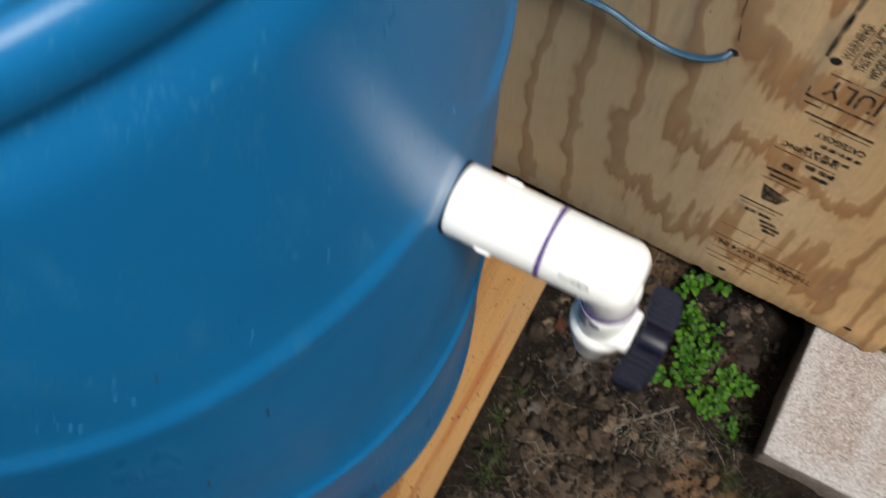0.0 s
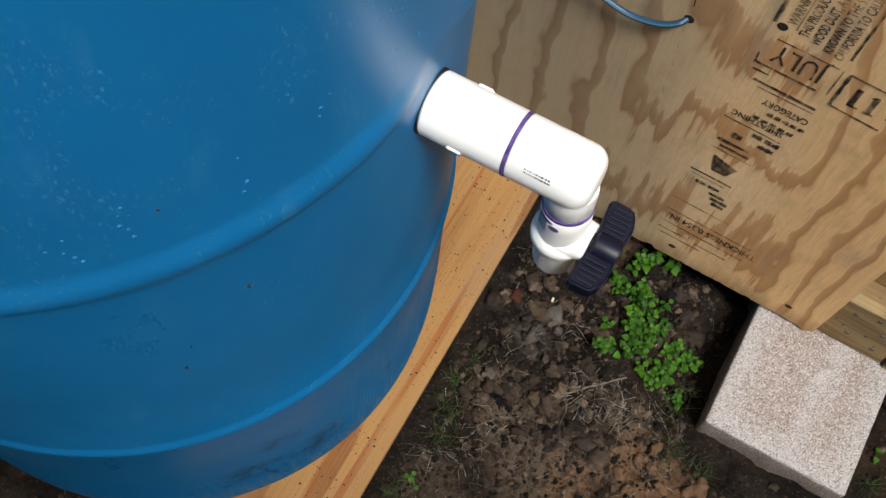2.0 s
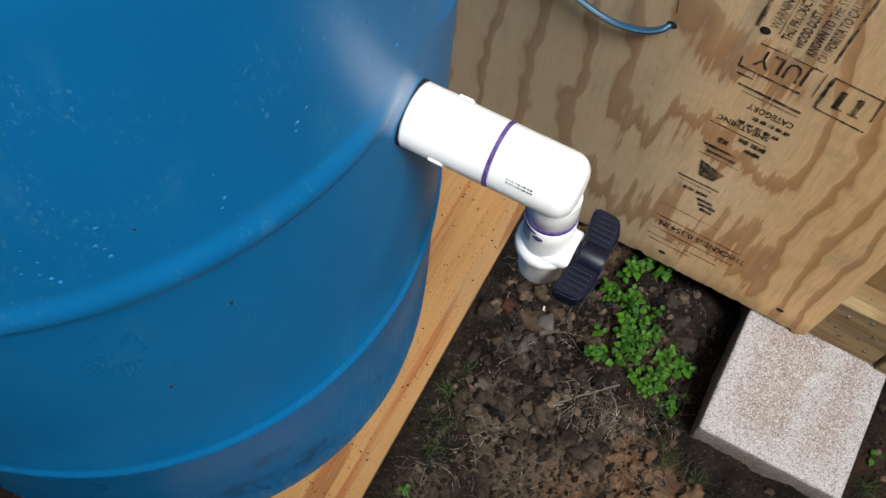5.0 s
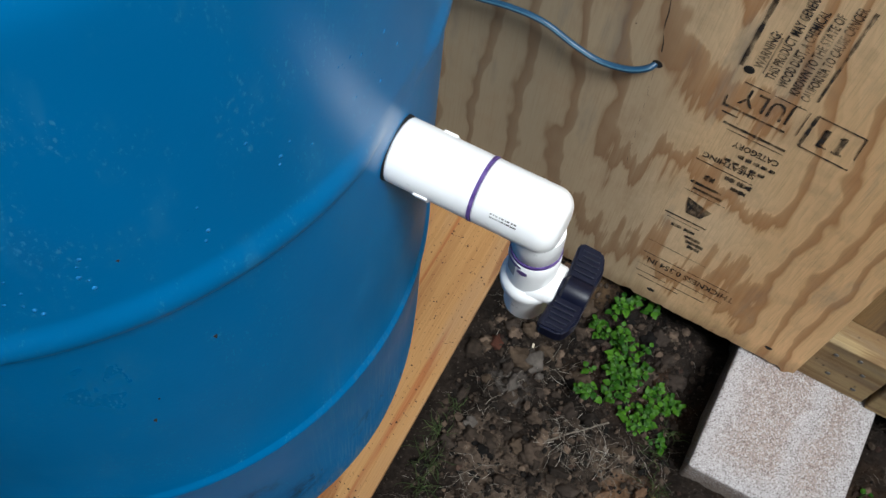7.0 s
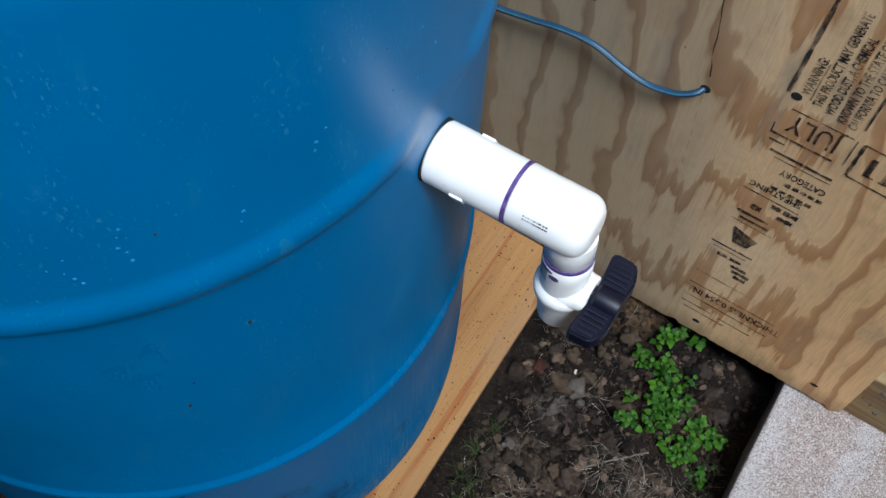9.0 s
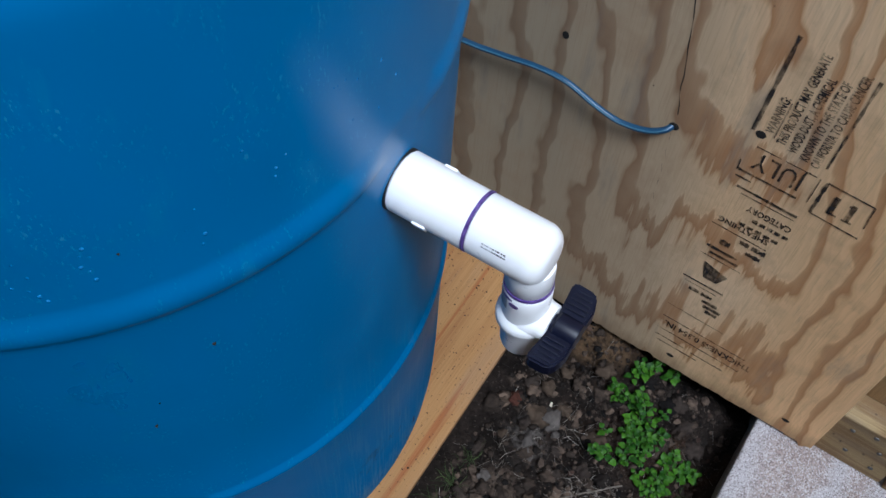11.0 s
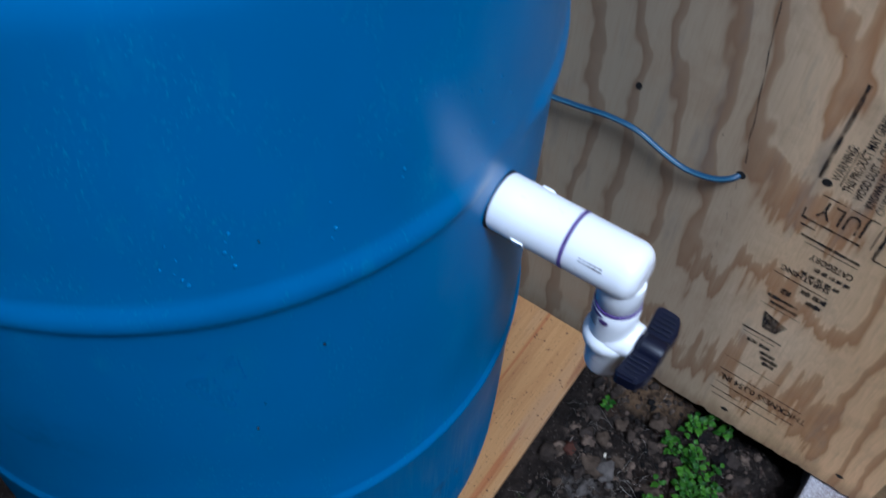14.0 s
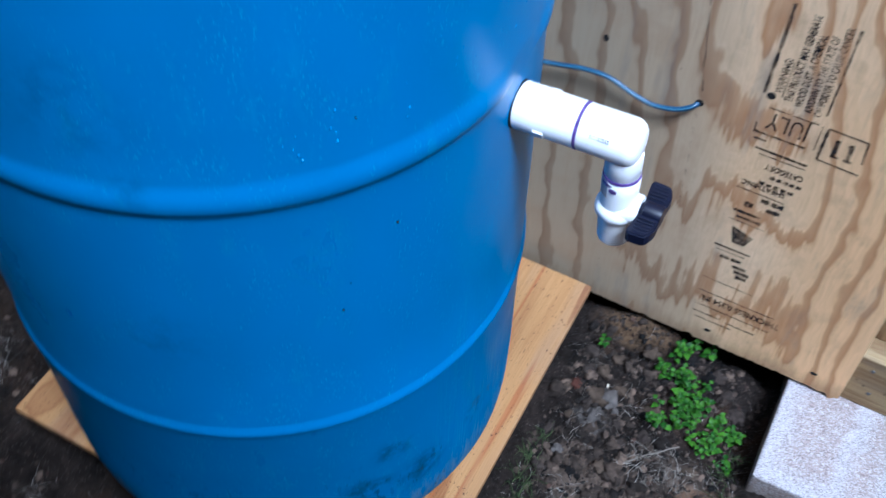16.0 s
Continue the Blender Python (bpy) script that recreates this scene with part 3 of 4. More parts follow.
def build_wall():
    rnd = random.Random(4)
    xs = list(np.arange(WALL_L, WALL_R - 0.001, 0.006)) + [WALL_R]
    bottom = []
    for x in xs:
        ragged = 0.0016 * fnoise(x, 0, 120, 3.0) + (0.006 * (rnd.random() - 0.3) if rnd.random() < 0.24 else 0)
        bottom.append(WALL_B + 0.012 * max(0, (-x - 0.1)) + ragged - (0.013 * max(0.0, 1 - abs(x - 0.1885) / 0.007) + (0.004 if 0.166 < x < 0.172 else 0)))
    bm = bmesh.new()
    rows = []
    for y in (0.0, 0.009):
        lo = [bm.verts.new((x, y, z)) for x, z in zip(xs, bottom)]
        hi = [bm.verts.new((x, y, WALL_T)) for x in xs]
        rows.append((lo, hi))
    (l0, h0), (l1, h1) = rows
    for i in range(len(xs) - 1):
        bm.faces.new((l0[i], l0[i + 1], h0[i + 1], h0[i]))
        bm.faces.new((l1[i + 1], l1[i], h1[i], h1[i + 1]))
        bm.faces.new((l1[i], l1[i + 1], l0[i + 1], l0[i]))
        bm.faces.new((h0[i], h0[i + 1], h1[i + 1], h1[i]))
    bm.faces.new((l0[0], h0[0], h1[0], l1[0]))
    bm.faces.new((l0[-1], l1[-1], h1[-1], h0[-1]))
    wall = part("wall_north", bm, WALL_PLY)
    return tagged(wall, "weathered plywood sheathing sheet with printed grade stamp", "wall", kind="structure")


wall = build_wall()


def disc_on_wall(name, x, z, r, material, parent, label="", squash=1.0, lean=0.0, proud=0.0006):
    bm = lathe([(0, proud), (r * 0.8, proud), (r, 0.0)], 20, Matrix.Translation((x, 0, z)) @ pose(0, 0, 0, 90) @ pose(0, 0, 0, 0, 0, lean) @ Matrix.Diagonal((squash, 1, 1, 1)))
    return part(name, bm, material, parent, label)


def build_wall_marks():
    disc_on_wall("drilled_hole", -0.0985, 0.4815, 0.0052, DARK_HOLE, wall, "dark drilled cable hole")
    disc_on_wall("nail_hole", -0.024, 0.528, 0.0050, DARK_HOLE, wall, "dark round knot hole")
    disc_on_wall("knot_hole", -0.223, 0.527, 0.0050, DARK_HOLE, wall, "dark split knot hole", 0.7)
    disc_on_wall("nail_hole", 0.000, 0.077, 0.0036, DARK_HOLE, wall, "rusty sunk nail head", 1.4)
    disc_on_wall("nail_hole", 0.156, 0.081, 0.0034, DARK_HOLE, wall, "rusty sunk nail head", 1.5)
    # the check in the face veneer, from the cable hole upwards and faintly down
    rnd = random.Random(2)
    for z0, z1, w, x0, x1 in ((0.50, 0.80, 0.0011, -0.100, -0.140), (0.30, 0.47, 0.0005, -0.088, -0.099)):
        pts = [(x0 + (x1 - x0) * i / 24 + rnd.uniform(-0.0009, 0.0009), 0.0002, z0 + (z1 - z0) * i / 24) for i in range(25)]
        part("crack", sweep(pts, [w * (0.2 + 0.42 * abs(math.sin(i * 0.9 + z0 * 9))) for i in range(25)], 5), DARK_HOLE, wall, "dark hairline check in the veneer")


build_wall_marks()


# ---- grade stamp on the wall ----
def ink_bar(x0, z0, x1, z1, w, name="stamp_bar"):
    a, b = Vector((x0, 0, z0)), Vector((x1, 0, z1))
    d = (b - a).normalized()
    s = Vector((-d.z, 0, d.x)) * w / 2
    bm = bmesh.new()
    n = 12
    rows = []
    rnd = random.Random(int(1e4 * (x0 + 2 * z0 + x1)))
    for i in range(n + 1):
        p = a.lerp(b, i / n)
        k = rnd.uniform(0.55, 1.1)
        rows.append([bm.verts.new(p + s * k + Vector((0, -0.0007, 0))), bm.verts.new(p - s * k + Vector((0, -0.0007, 0)))])
    for r, q in zip(rows, rows[1:]):
        bm.faces.new((r[0], r[1], q[1], q[0]))
    return part(name, bm, INK, wall)


def ink_text(text, x, z, height, turn, width=None):
    """Letters on the wall. x, z: where the baseline begins; turn: degrees from upright."""
    cu = bpy.data.curves.new("stamp_text", "FONT")
    cu.body, cu.size, cu.resolution_u = text, height / 0.72, 2
    cu.offset = height * {"11": 0.040, "JULY": 0.0}.get(text, 0.03)
    tmp = new("stamp_tmp", cu)
    bpy.context.view_layer.update()
    me = bpy.data.meshes.new_from_object(tmp.evaluated_get(bpy.context.evaluated_depsgraph_get()))
    bpy.data.objects.remove(tmp)
    lo, hi = min(v.co.x for v in me.vertices), max(v.co.x for v in me.vertices)
    sx = width / (hi - lo) if width else 1.0
    me.transform(Matrix.Translation((x, -0.0007, z)) @ Matrix.Rotation(radians(-turn), 4, "Y") @ pose(0, 0, 0, 90) @ Matrix.Diagonal((sx, 1, 1, 1)) @ Matrix.Translation((-lo, 0, 0)))
    me.name = "stamp_text"
    me.materials.append(INK)
    ob = new("stamp_text", me)
    ob.parent = wall
    return ob


def build_stamp():
    # the warning, printed to be read upwards
    ink_bar(-0.032, 0.530, -0.031, 0.655, 0.0042)
    ink_text("WARNING:", -0.0145, 0.536, 0.0085, 90, 0.050)
    ink_bar(-0.0125, 0.532, -0.0125, 0.582, 0.0018)
    ink_text("THIS PRODUCT MAY GENERATE", -0.0015, 0.529, 0.0085, 90, 0.121)
    ink_text("WOOD DUST, A CHEMICAL", 0.0105, 0.526, 0.0085, 90, 0.103)
    ink_text("KNOWN TO THE STATE OF", 0.0225, 0.524, 0.0085, 90, 0.108)
    ink_text("CALIFORNIA TO CAUSE CANCER.", 0.0335, 0.522, 0.0085, 90, 0.127)
    ink_bar(0.0395, 0.528, 0.0395, 0.648, 0.0030)
    # the month, upside down, and the number in its box
    ink_bar(-0.022, 0.512, 0.002, 0.512, 0.0016)
    ink_bar(0.006, 0.512, 0.036, 0.512, 0.0014)
    ink_text("JULY", 0.0305, 0.506, 0.026, 180, 0.050)
    ink_bar(-0.030, 0.472, 0.030, 0.472, 0.0034)
    ink_bar(-0.028, 0.462, -0.012, 0.462, 0.0026)
    ink_bar(-0.029, 0.472, -0.030, 0.486, 0.0014)
    ink_bar(0.040, 0.512, 0.040, 0.474, 0.0013)
    for a in ((0.047, 0.512, 0.092, 0.511, 0.0022), (0.092, 0.511, 0.094, 0.478, 0.0018), (0.095, 0.461, 0.047, 0.463, 0.0024), (0.047, 0.463, 0.047, 0.512, 0.0036)):
        ink_bar(*a)
    ink_text("11", 0.0590, 0.4745, 0.0265, 0, 0.0210)
    for x in (0.0638, 0.0784):
        ink_bar(x - 0.0050, 0.4750, x + 0.0046, 0.4750, 0.0030)
        ink_bar(x - 0.0052, 0.4965, x - 0.0002, 0.4995, 0.0028)
    ink_bar(-0.022, 0.448, 0.040, 0.447, 0.0040)
    ink_bar(-0.016, 0.440, 0.040, 0.440, 0.0016)
    ink_text("CATEGORY", 0.042, 0.428, 0.0095, 180, 0.046)
    for z, x0, x1 in ((0.409, 0.006, 0.046), (0.3955, -0.004, 0.040)):
        for i in range(5):
            w = (x1 - x0) / 5
            ink_bar(x0 + i * w, z, x0 + (i + 0.72) * w, z, 0.0062, "unreadable_text_bar")
    ink_text("SHEATHING", 0.030, 0.392, 0.0088, 180, 0.054)
    ink_bar(-0.028, 0.376, 0.032, 0.375, 0.0020)
    for i, (x0, x1, z, h) in enumerate(((0.006, 0.016, 0.367, 0.009), (0.019, 0.034, 0.367, 0.009), (0.016, 0.032, 0.354, 0.008), (-0.012, -0.001, 0.352, 0.010), (-0.022, 0.012, 0.336, 0.006), (-0.016, 0.016, 0.326, 0.005))):
        ink_bar(x0, z, x1, z, h, "unreadable_text_bar")
    ink_bar(-0.024, 0.318, 0.022, 0.317, 0.0014)
    # the mill's mark, as a plain shape
    bm = bmesh.new()
    bm.faces.new([bm.verts.new((x, -0.0008, z)) for x, z in ((-0.016, 0.306), (0.014, 0.296), (0.006, 0.276), (-0.010, 0.276))])
    part("mill_mark", bm, INK, wall, "dark faded mill mark")
    ink_bar(-0.030, 0.262, 0.018, 0.262, 0.0030)
    ink_bar(-0.026, 0.254, 0.012, 0.254, 0.0014)
    for x0, x1, z in ((-0.018, -0.006, 0.243), (-0.003, 0.010, 0.243), (0.001, 0.020, 0.231), (0.005, 0.026, 0.222), (0.010, 0.024, 0.213)):
        ink_bar(x0, z, x1, z, 0.0072, "unreadable_text_bar")
    ink_bar(-0.031, 0.190, 0.040, 0.189, 0.0014)
    ink_bar(-0.030, 0.160, 0.078, 0.160, 0.0016)
    ink_text("THICKNESS 0.354 IN.", 0.088, 0.151, 0.0120, 180, 0.112)
    ink_bar(-0.030, 0.129, 0.078, 0.128, 0.0018)
    for x0, x1, z in ((-0.028, 0.010, 0.112), (0.020, 0.062, 0.110), (-0.024, 0.030, 0.100)):
        ink_bar(x0, z, x1, z, 0.0022, "unreadable_text_bar")


build_stamp()


# ---- timber frame beyond the sheet's edge ----
def build_frame():
    sill = part("timber_sill", box(0.02, 0.288, 0.0095, 0.048, 0.0425, 0.148, 0.002), TIMBER)
    tagged(sill, "treated timber sill with nail heads, lying on the concrete block", "timber", kind="")
    rnd = random.Random(3)
    for x, z in ((0.222, 0.125), (0.262, 0.108), (0.232, 0.075), (0.268, 0.066), (0.247, 0.136)):
        m = Matrix.Translation((x, 0.0095, z)) @ pose(0, 0, 0, 90)
        part("nail_head", lathe([(0, 0.0012), (0.0028, 0.0010), (0.0034, 0)], 12, m), STEEL, sill, "small steel nail head")
    post = part("timber_post", box(0.293, 0.42, 0.006, 0.09, 0.0425, 0.148, 0.002), TIMBER)
    tagged(post, "rough sawn end of a treated timber joist", "timber")
    panel = part("wall_east", box(0.02, 1.4, 0.046, 0.058, 0.149, 2.2, 0.001), DOOR_WOOD)
    # unseen floor, back, sides and roof, added to stop light leaking under the wall
    floor = part("unseen_shed_floor", box(-1.9, 1.4, 0.0485, 2.4, 0.060, 0.085), TIMBER)
    tagged(floor, "unseen timber shed floor, added to keep the gap below dark", "floor", kind="structure")
    back = part("unseen_wall_back", box(-1.9, 1.4, 2.4, 2.412, -0.1, 2.2), DOOR_WOOD)
    tagged(back, "unseen plain wooden back wall, added to close the shed to light", "wall", kind="structure")
    for x in (-1.912, 1.4):
        side = part("unseen_wall_side", box(x, x + 0.012, 0.01, 2.412, -0.1, 2.2), DOOR_WOOD)
        tagged(side, "unseen plain wooden side wall, added to close the shed to light", "wall", kind="structure")
    roof = part("roof", box(-2.0, 1.5, -0.02, 2.5, 2.203, 2.22), DOOR_WOOD)
    tagged(roof, "unseen plain wooden roof, added to close the shed to light", "roof", kind="structure")
    tagged(panel, "brown grained wooden panel set back behind the sill", "wall", kind="structure")


build_frame()


# ---- unseen fences, added to hold low sky light off the drum ----
def build_shade_fences():
    for name, b in (("shade_fence_west", (-1.27, -1.25, -1.20, -0.02, -0.05, 2.7)), ("shade_fence_south", (-1.25, 1.45, -1.20, -1.18, -0.05, 1.95)), ("shade_fence_east", (1.45, 1.47, -1.20, 0.40, -0.05, 1.7))):
        tagged(part(name, box(*b), DOOR_WOOD), "unseen plain brown wooden fence added to shade the drum", "fence", kind="structure")


build_shade_fences()


# ---- concrete block ----
def build_block():
    bm = box(-0.0905, 0.0905, -0.195, 0.195, -0.0975, 0.0975, 0.004, 2)
    bmesh.ops.subdivide_edges(bm, edges=[e for e in bm.edges if e.calc_length() > 0.1], cuts=26, use_grid_fill=True)
    for v in bm.verts:
        n = fnoise(v.co.x + v.co.z, v.co.y - v.co.z, 90, 6.0, 3)
        v.co += Vector((v.co.x / 0.0905, v.co.y / 0.195, v.co.z / 0.0975)).normalized() * n * 0.0004
    ob = part("concrete_block", bm, CONCRETE, smooth=False)
    ob.matrix_basis = pose(0.2200, 0.0300, -0.0565, 0, 0, 0.6)
    tagged(ob, "pale grey rough concrete block under the shed corner", "block")


build_block()


# ---- plywood board under the drum ----
def build_board():
    bm = bmesh.new()
    outline = ((-0.172, -0.026), (-0.762, -0.026), (-0.762, -0.582), (-0.249, -0.582), (-0.168, -0.495))
    lo = [bm.verts.new((x, y, 0.0875)) for x, y in outline]
    hi = [bm.verts.new((x, y, 0.1)) for x, y in outline]
    bm.faces.new(hi)
    bm.faces.new(list(reversed(lo)))
    n = len(outline)
    for i in range(n):
        bm.faces.new((lo[i], lo[(i + 1) % n], hi[(i + 1) % n], hi[i]))
    bmesh.ops.bevel(bm, geom=list(bm.edges), offset=0.0012, segments=2, affect="EDGES")
    ob = part("plywood_board", bm, BOARD_PLY)
    tagged(ob, "square plywood board with one sawn-off corner, on the soil", "board")


build_board()

# ---- drum ----
AX, AY, BASE = -0.4876, -0.326, 0.1
PX, PY, PZ = -0.195, -0.311, 0.700
VX = -0.097


def build_drum():
    drum = thing("plastic_drum", "blue plastic drum with rolling hoops, scuffed, on a plywood board", "drum", (AX, AY, BASE))
    R = 0.2925
    prof = [(0, 0.004), (0.245, 0.004), (0.252, 0.0), (0.266, 0.0), (0.279, 0.003), (0.2860, 0.010), (0.2895, 0.022), (0.2915, 0.045), (0.2925, 0.10)]

    def hoop(z, half, out, r0, r1):
        """A moulded ridge: a long slope above and a sharp lip below."""
        lip = [(-1.0, 0.0), (-0.86, 0.10), (-0.72, 0.45), (-0.55, 0.82), (-0.35, 0.98), (-0.1, 1.0), (0.15, 0.90), (0.4, 0.66), (0.65, 0.36), (0.9, 0.12), (1.15, 0.0)]
        return [(r0 + (r1 - r0) * (k + 1) / 2.15 + out * h, z + half * k) for k, h in lip]

    prof += hoop(0.305, 0.0115, 0.0034, R, R) + [(R, 0.42), (R, 0.53)] + [(R, 0.545 + 0.0075 * k) for k in range(12)]
    prof += hoop(0.655, 0.0180, 0.0045, R, R - 0.0006)
    prof += [(0.2905, 0.72), (0.2875, 0.80), (0.2845, 0.855), (0.2838, 0.872), (0.2828, 0.882), (0.2800, 0.892), (0.2765, 0.901), (0.2742, 0.908), (0.2736, 0.914)]
    m = Matrix.Translation((AX, AY, BASE))
    seg = 240
    bm = lathe(prof, seg)
    # the upper hoop is pressed flat where the tap goes through
    for v in bm.verts:
        if abs(v.co.z - 0.655) < 0.02 and v.co.xy.length > R:
            a = math.degrees(math.atan2(v.co.y, v.co.x))
            k = min(1.0, max(0.0, (abs(a - 3) - 4.0) / 5.0))
            r = R + (v.co.xy.length - R) * k
            v.co.xy = v.co.xy.normalized() * r
    for v in bm.verts:
        d = math.hypot(v.co.y - (PY - AY), v.co.z - (PZ - BASE))
        if v.co.x > 0 and d < 0.10:
            k = 1.0 - d / 0.10
            v.co.x -= 0.0032 * k * k * (3 - 2 * k)
    bm.transform(m)
    part("drum_body", bm, BLUE, drum, smooth=True)
    rim = [(0.2736, 0.914), (0.2750, 0.9165), (0.2800, 0.9180), (0.2848, 0.9205), (0.2865, 0.926), (0.2867, 0.936), (0.2852, 0.943), (0.2815, 0.947), (0.2765, 0.948), (0.272, 0.945), (0.269, 0.936), (0.267, 0.922), (0.262, 0.917), (0, 0.915)]
    part("top_rim", lathe(rim, 160, m), BLUE, drum, "moulded blue top rim", smooth=True)
    # dead insects and grit stuck to the side
    for x, y, z, s in ((-0.237, -0.463, 0.681, 0.0022), (-0.257, -0.485, 0.813, 0.0020), (-0.264, -0.509, 0.590, 0.0022), (-0.262, -0.500, 0.625, 0.0014)):
        d = Vector((x - AX, y - AY, 0)).normalized()
        rr = R - 0.0006 if z < 0.78 else 0.2895
        bm = bmesh.new()
        bmesh.ops.create_icosphere(bm, subdivisions=2, radius=s)
        for v in bm.verts:
            v.co *= 0.75 + 0.5 * noise.noise(v.co * 700)
        bm.transform(Matrix.Translation(Vector((AX, AY, z)) + d * rr) @ pose(0, 0, 0, 0, 0, 30) @ Matrix.Diagonal((0.7, 1.5, 0.6, 1)))
        part("dirt_speck", bm, DARK_HOLE, drum, "small black speck of grit", True)
    return drum


drum = build_drum()

# ---- water drops on the drum and grit on the board ----
def build_drops():
    rnd = random.Random(31)
    verts, faces = [], []
    spots = [(rnd.gauss(-9, 4.5), rnd.uniform(0.80, 0.93)) for _ in range(40)]
    for _ in range(7):
        az, z = rnd.uniform(-50, 5), rnd.uniform(0.80, 0.97)
        spots += [(az + rnd.gauss(0, 0.6), z - 0.006 * k + rnd.uniform(-0.002, 0.002)) for k in range(rnd.randrange(3, 8))]
    for az, z in spots:
        if abs(z - 0.755) < 0.026:
            continue
        r = 0.2925 if z < 0.77 else 0.2925 - 0.0085 * (z - 0.77) / 0.185
        a = radians(az)
        d = Vector((math.cos(a), math.sin(a), 0))
        p = Vector((AX, AY, z)) + d * (r - 0.0003)
        s = rnd.uniform(0.0007, 0.0017)
        seat = math.hypot(p.y - PY, p.z - PZ)
        if p.x > AX and seat < 0.10:
            k = 1 - seat / 0.10
            p.x -= 0.0032 * k * k * (3 - 2 * k)
        base = len(verts)
        side = Vector((-d.y, d.x, 0))
        for ring, (rr, h) in enumerate(((1.0, 0.0), (0.75, 0.45), (0.3, 0.62))):
            for q in range(8):
                b = 2 * math.pi * q / 8
                verts.append(tuple(p + side * math.cos(b) * s * rr + Vector((0, 0, 1)) * math.sin(b) * s * rr * 1.35 + d * h * s))
        for ring in range(2):
            for q in range(8):
                a0 = base + ring * 8
                faces.append((a0 + q, a0 + (q + 1) % 8, a0 + 8 + (q + 1) % 8, a0 + 8 + q))
        faces.append([base + 16 + q for q in range(8)])
    ob = raw_part("water_drops", verts, faces, DROP, drum, "small water drops beading on the blue plastic", True)
    tagged(ob, kind="stuff")


build_drops()


def build_board_grit():
    rnd = random.Random(37)
    verts, faces = [], []
    for _ in range(4200):
        x, y = rnd.uniform(-0.755, -0.175), rnd.uniform(-0.575, -0.03)
        if math.hypot(x - AX, y - AY) < 0.285 or (x > -0.25 and y < -0.49):
            continue
        s, a = 0.00035 + min(0.0012, rnd.expovariate(1 / 0.0004)), rnd.uniform(0, 6.28)
        base = len(verts)
        for k in range(5):
            b = a + 6.283 * k / 5
            verts.append((x + math.cos(b) * s * rnd.uniform(0.5, 1.3), y + math.sin(b) * s * rnd.uniform(0.4, 1.0), 0.1004))
        verts.append((x, y, 0.1004 + s * 0.6))
        faces += [(base + k, base + (k + 1) % 5, base + 5) for k in range(5)]
    tagged(raw_part("soil_grit", verts, faces, BARK), "dark crumbs of soil sprinkled on the plywood board", "grit", kind="stuff")


build_board_grit()

# ---- drain tap ----


def along_x(x, y, z):
    return Matrix.Translation((x, y, z)) @ Matrix.Rotation(radians(90), 4, "Y")


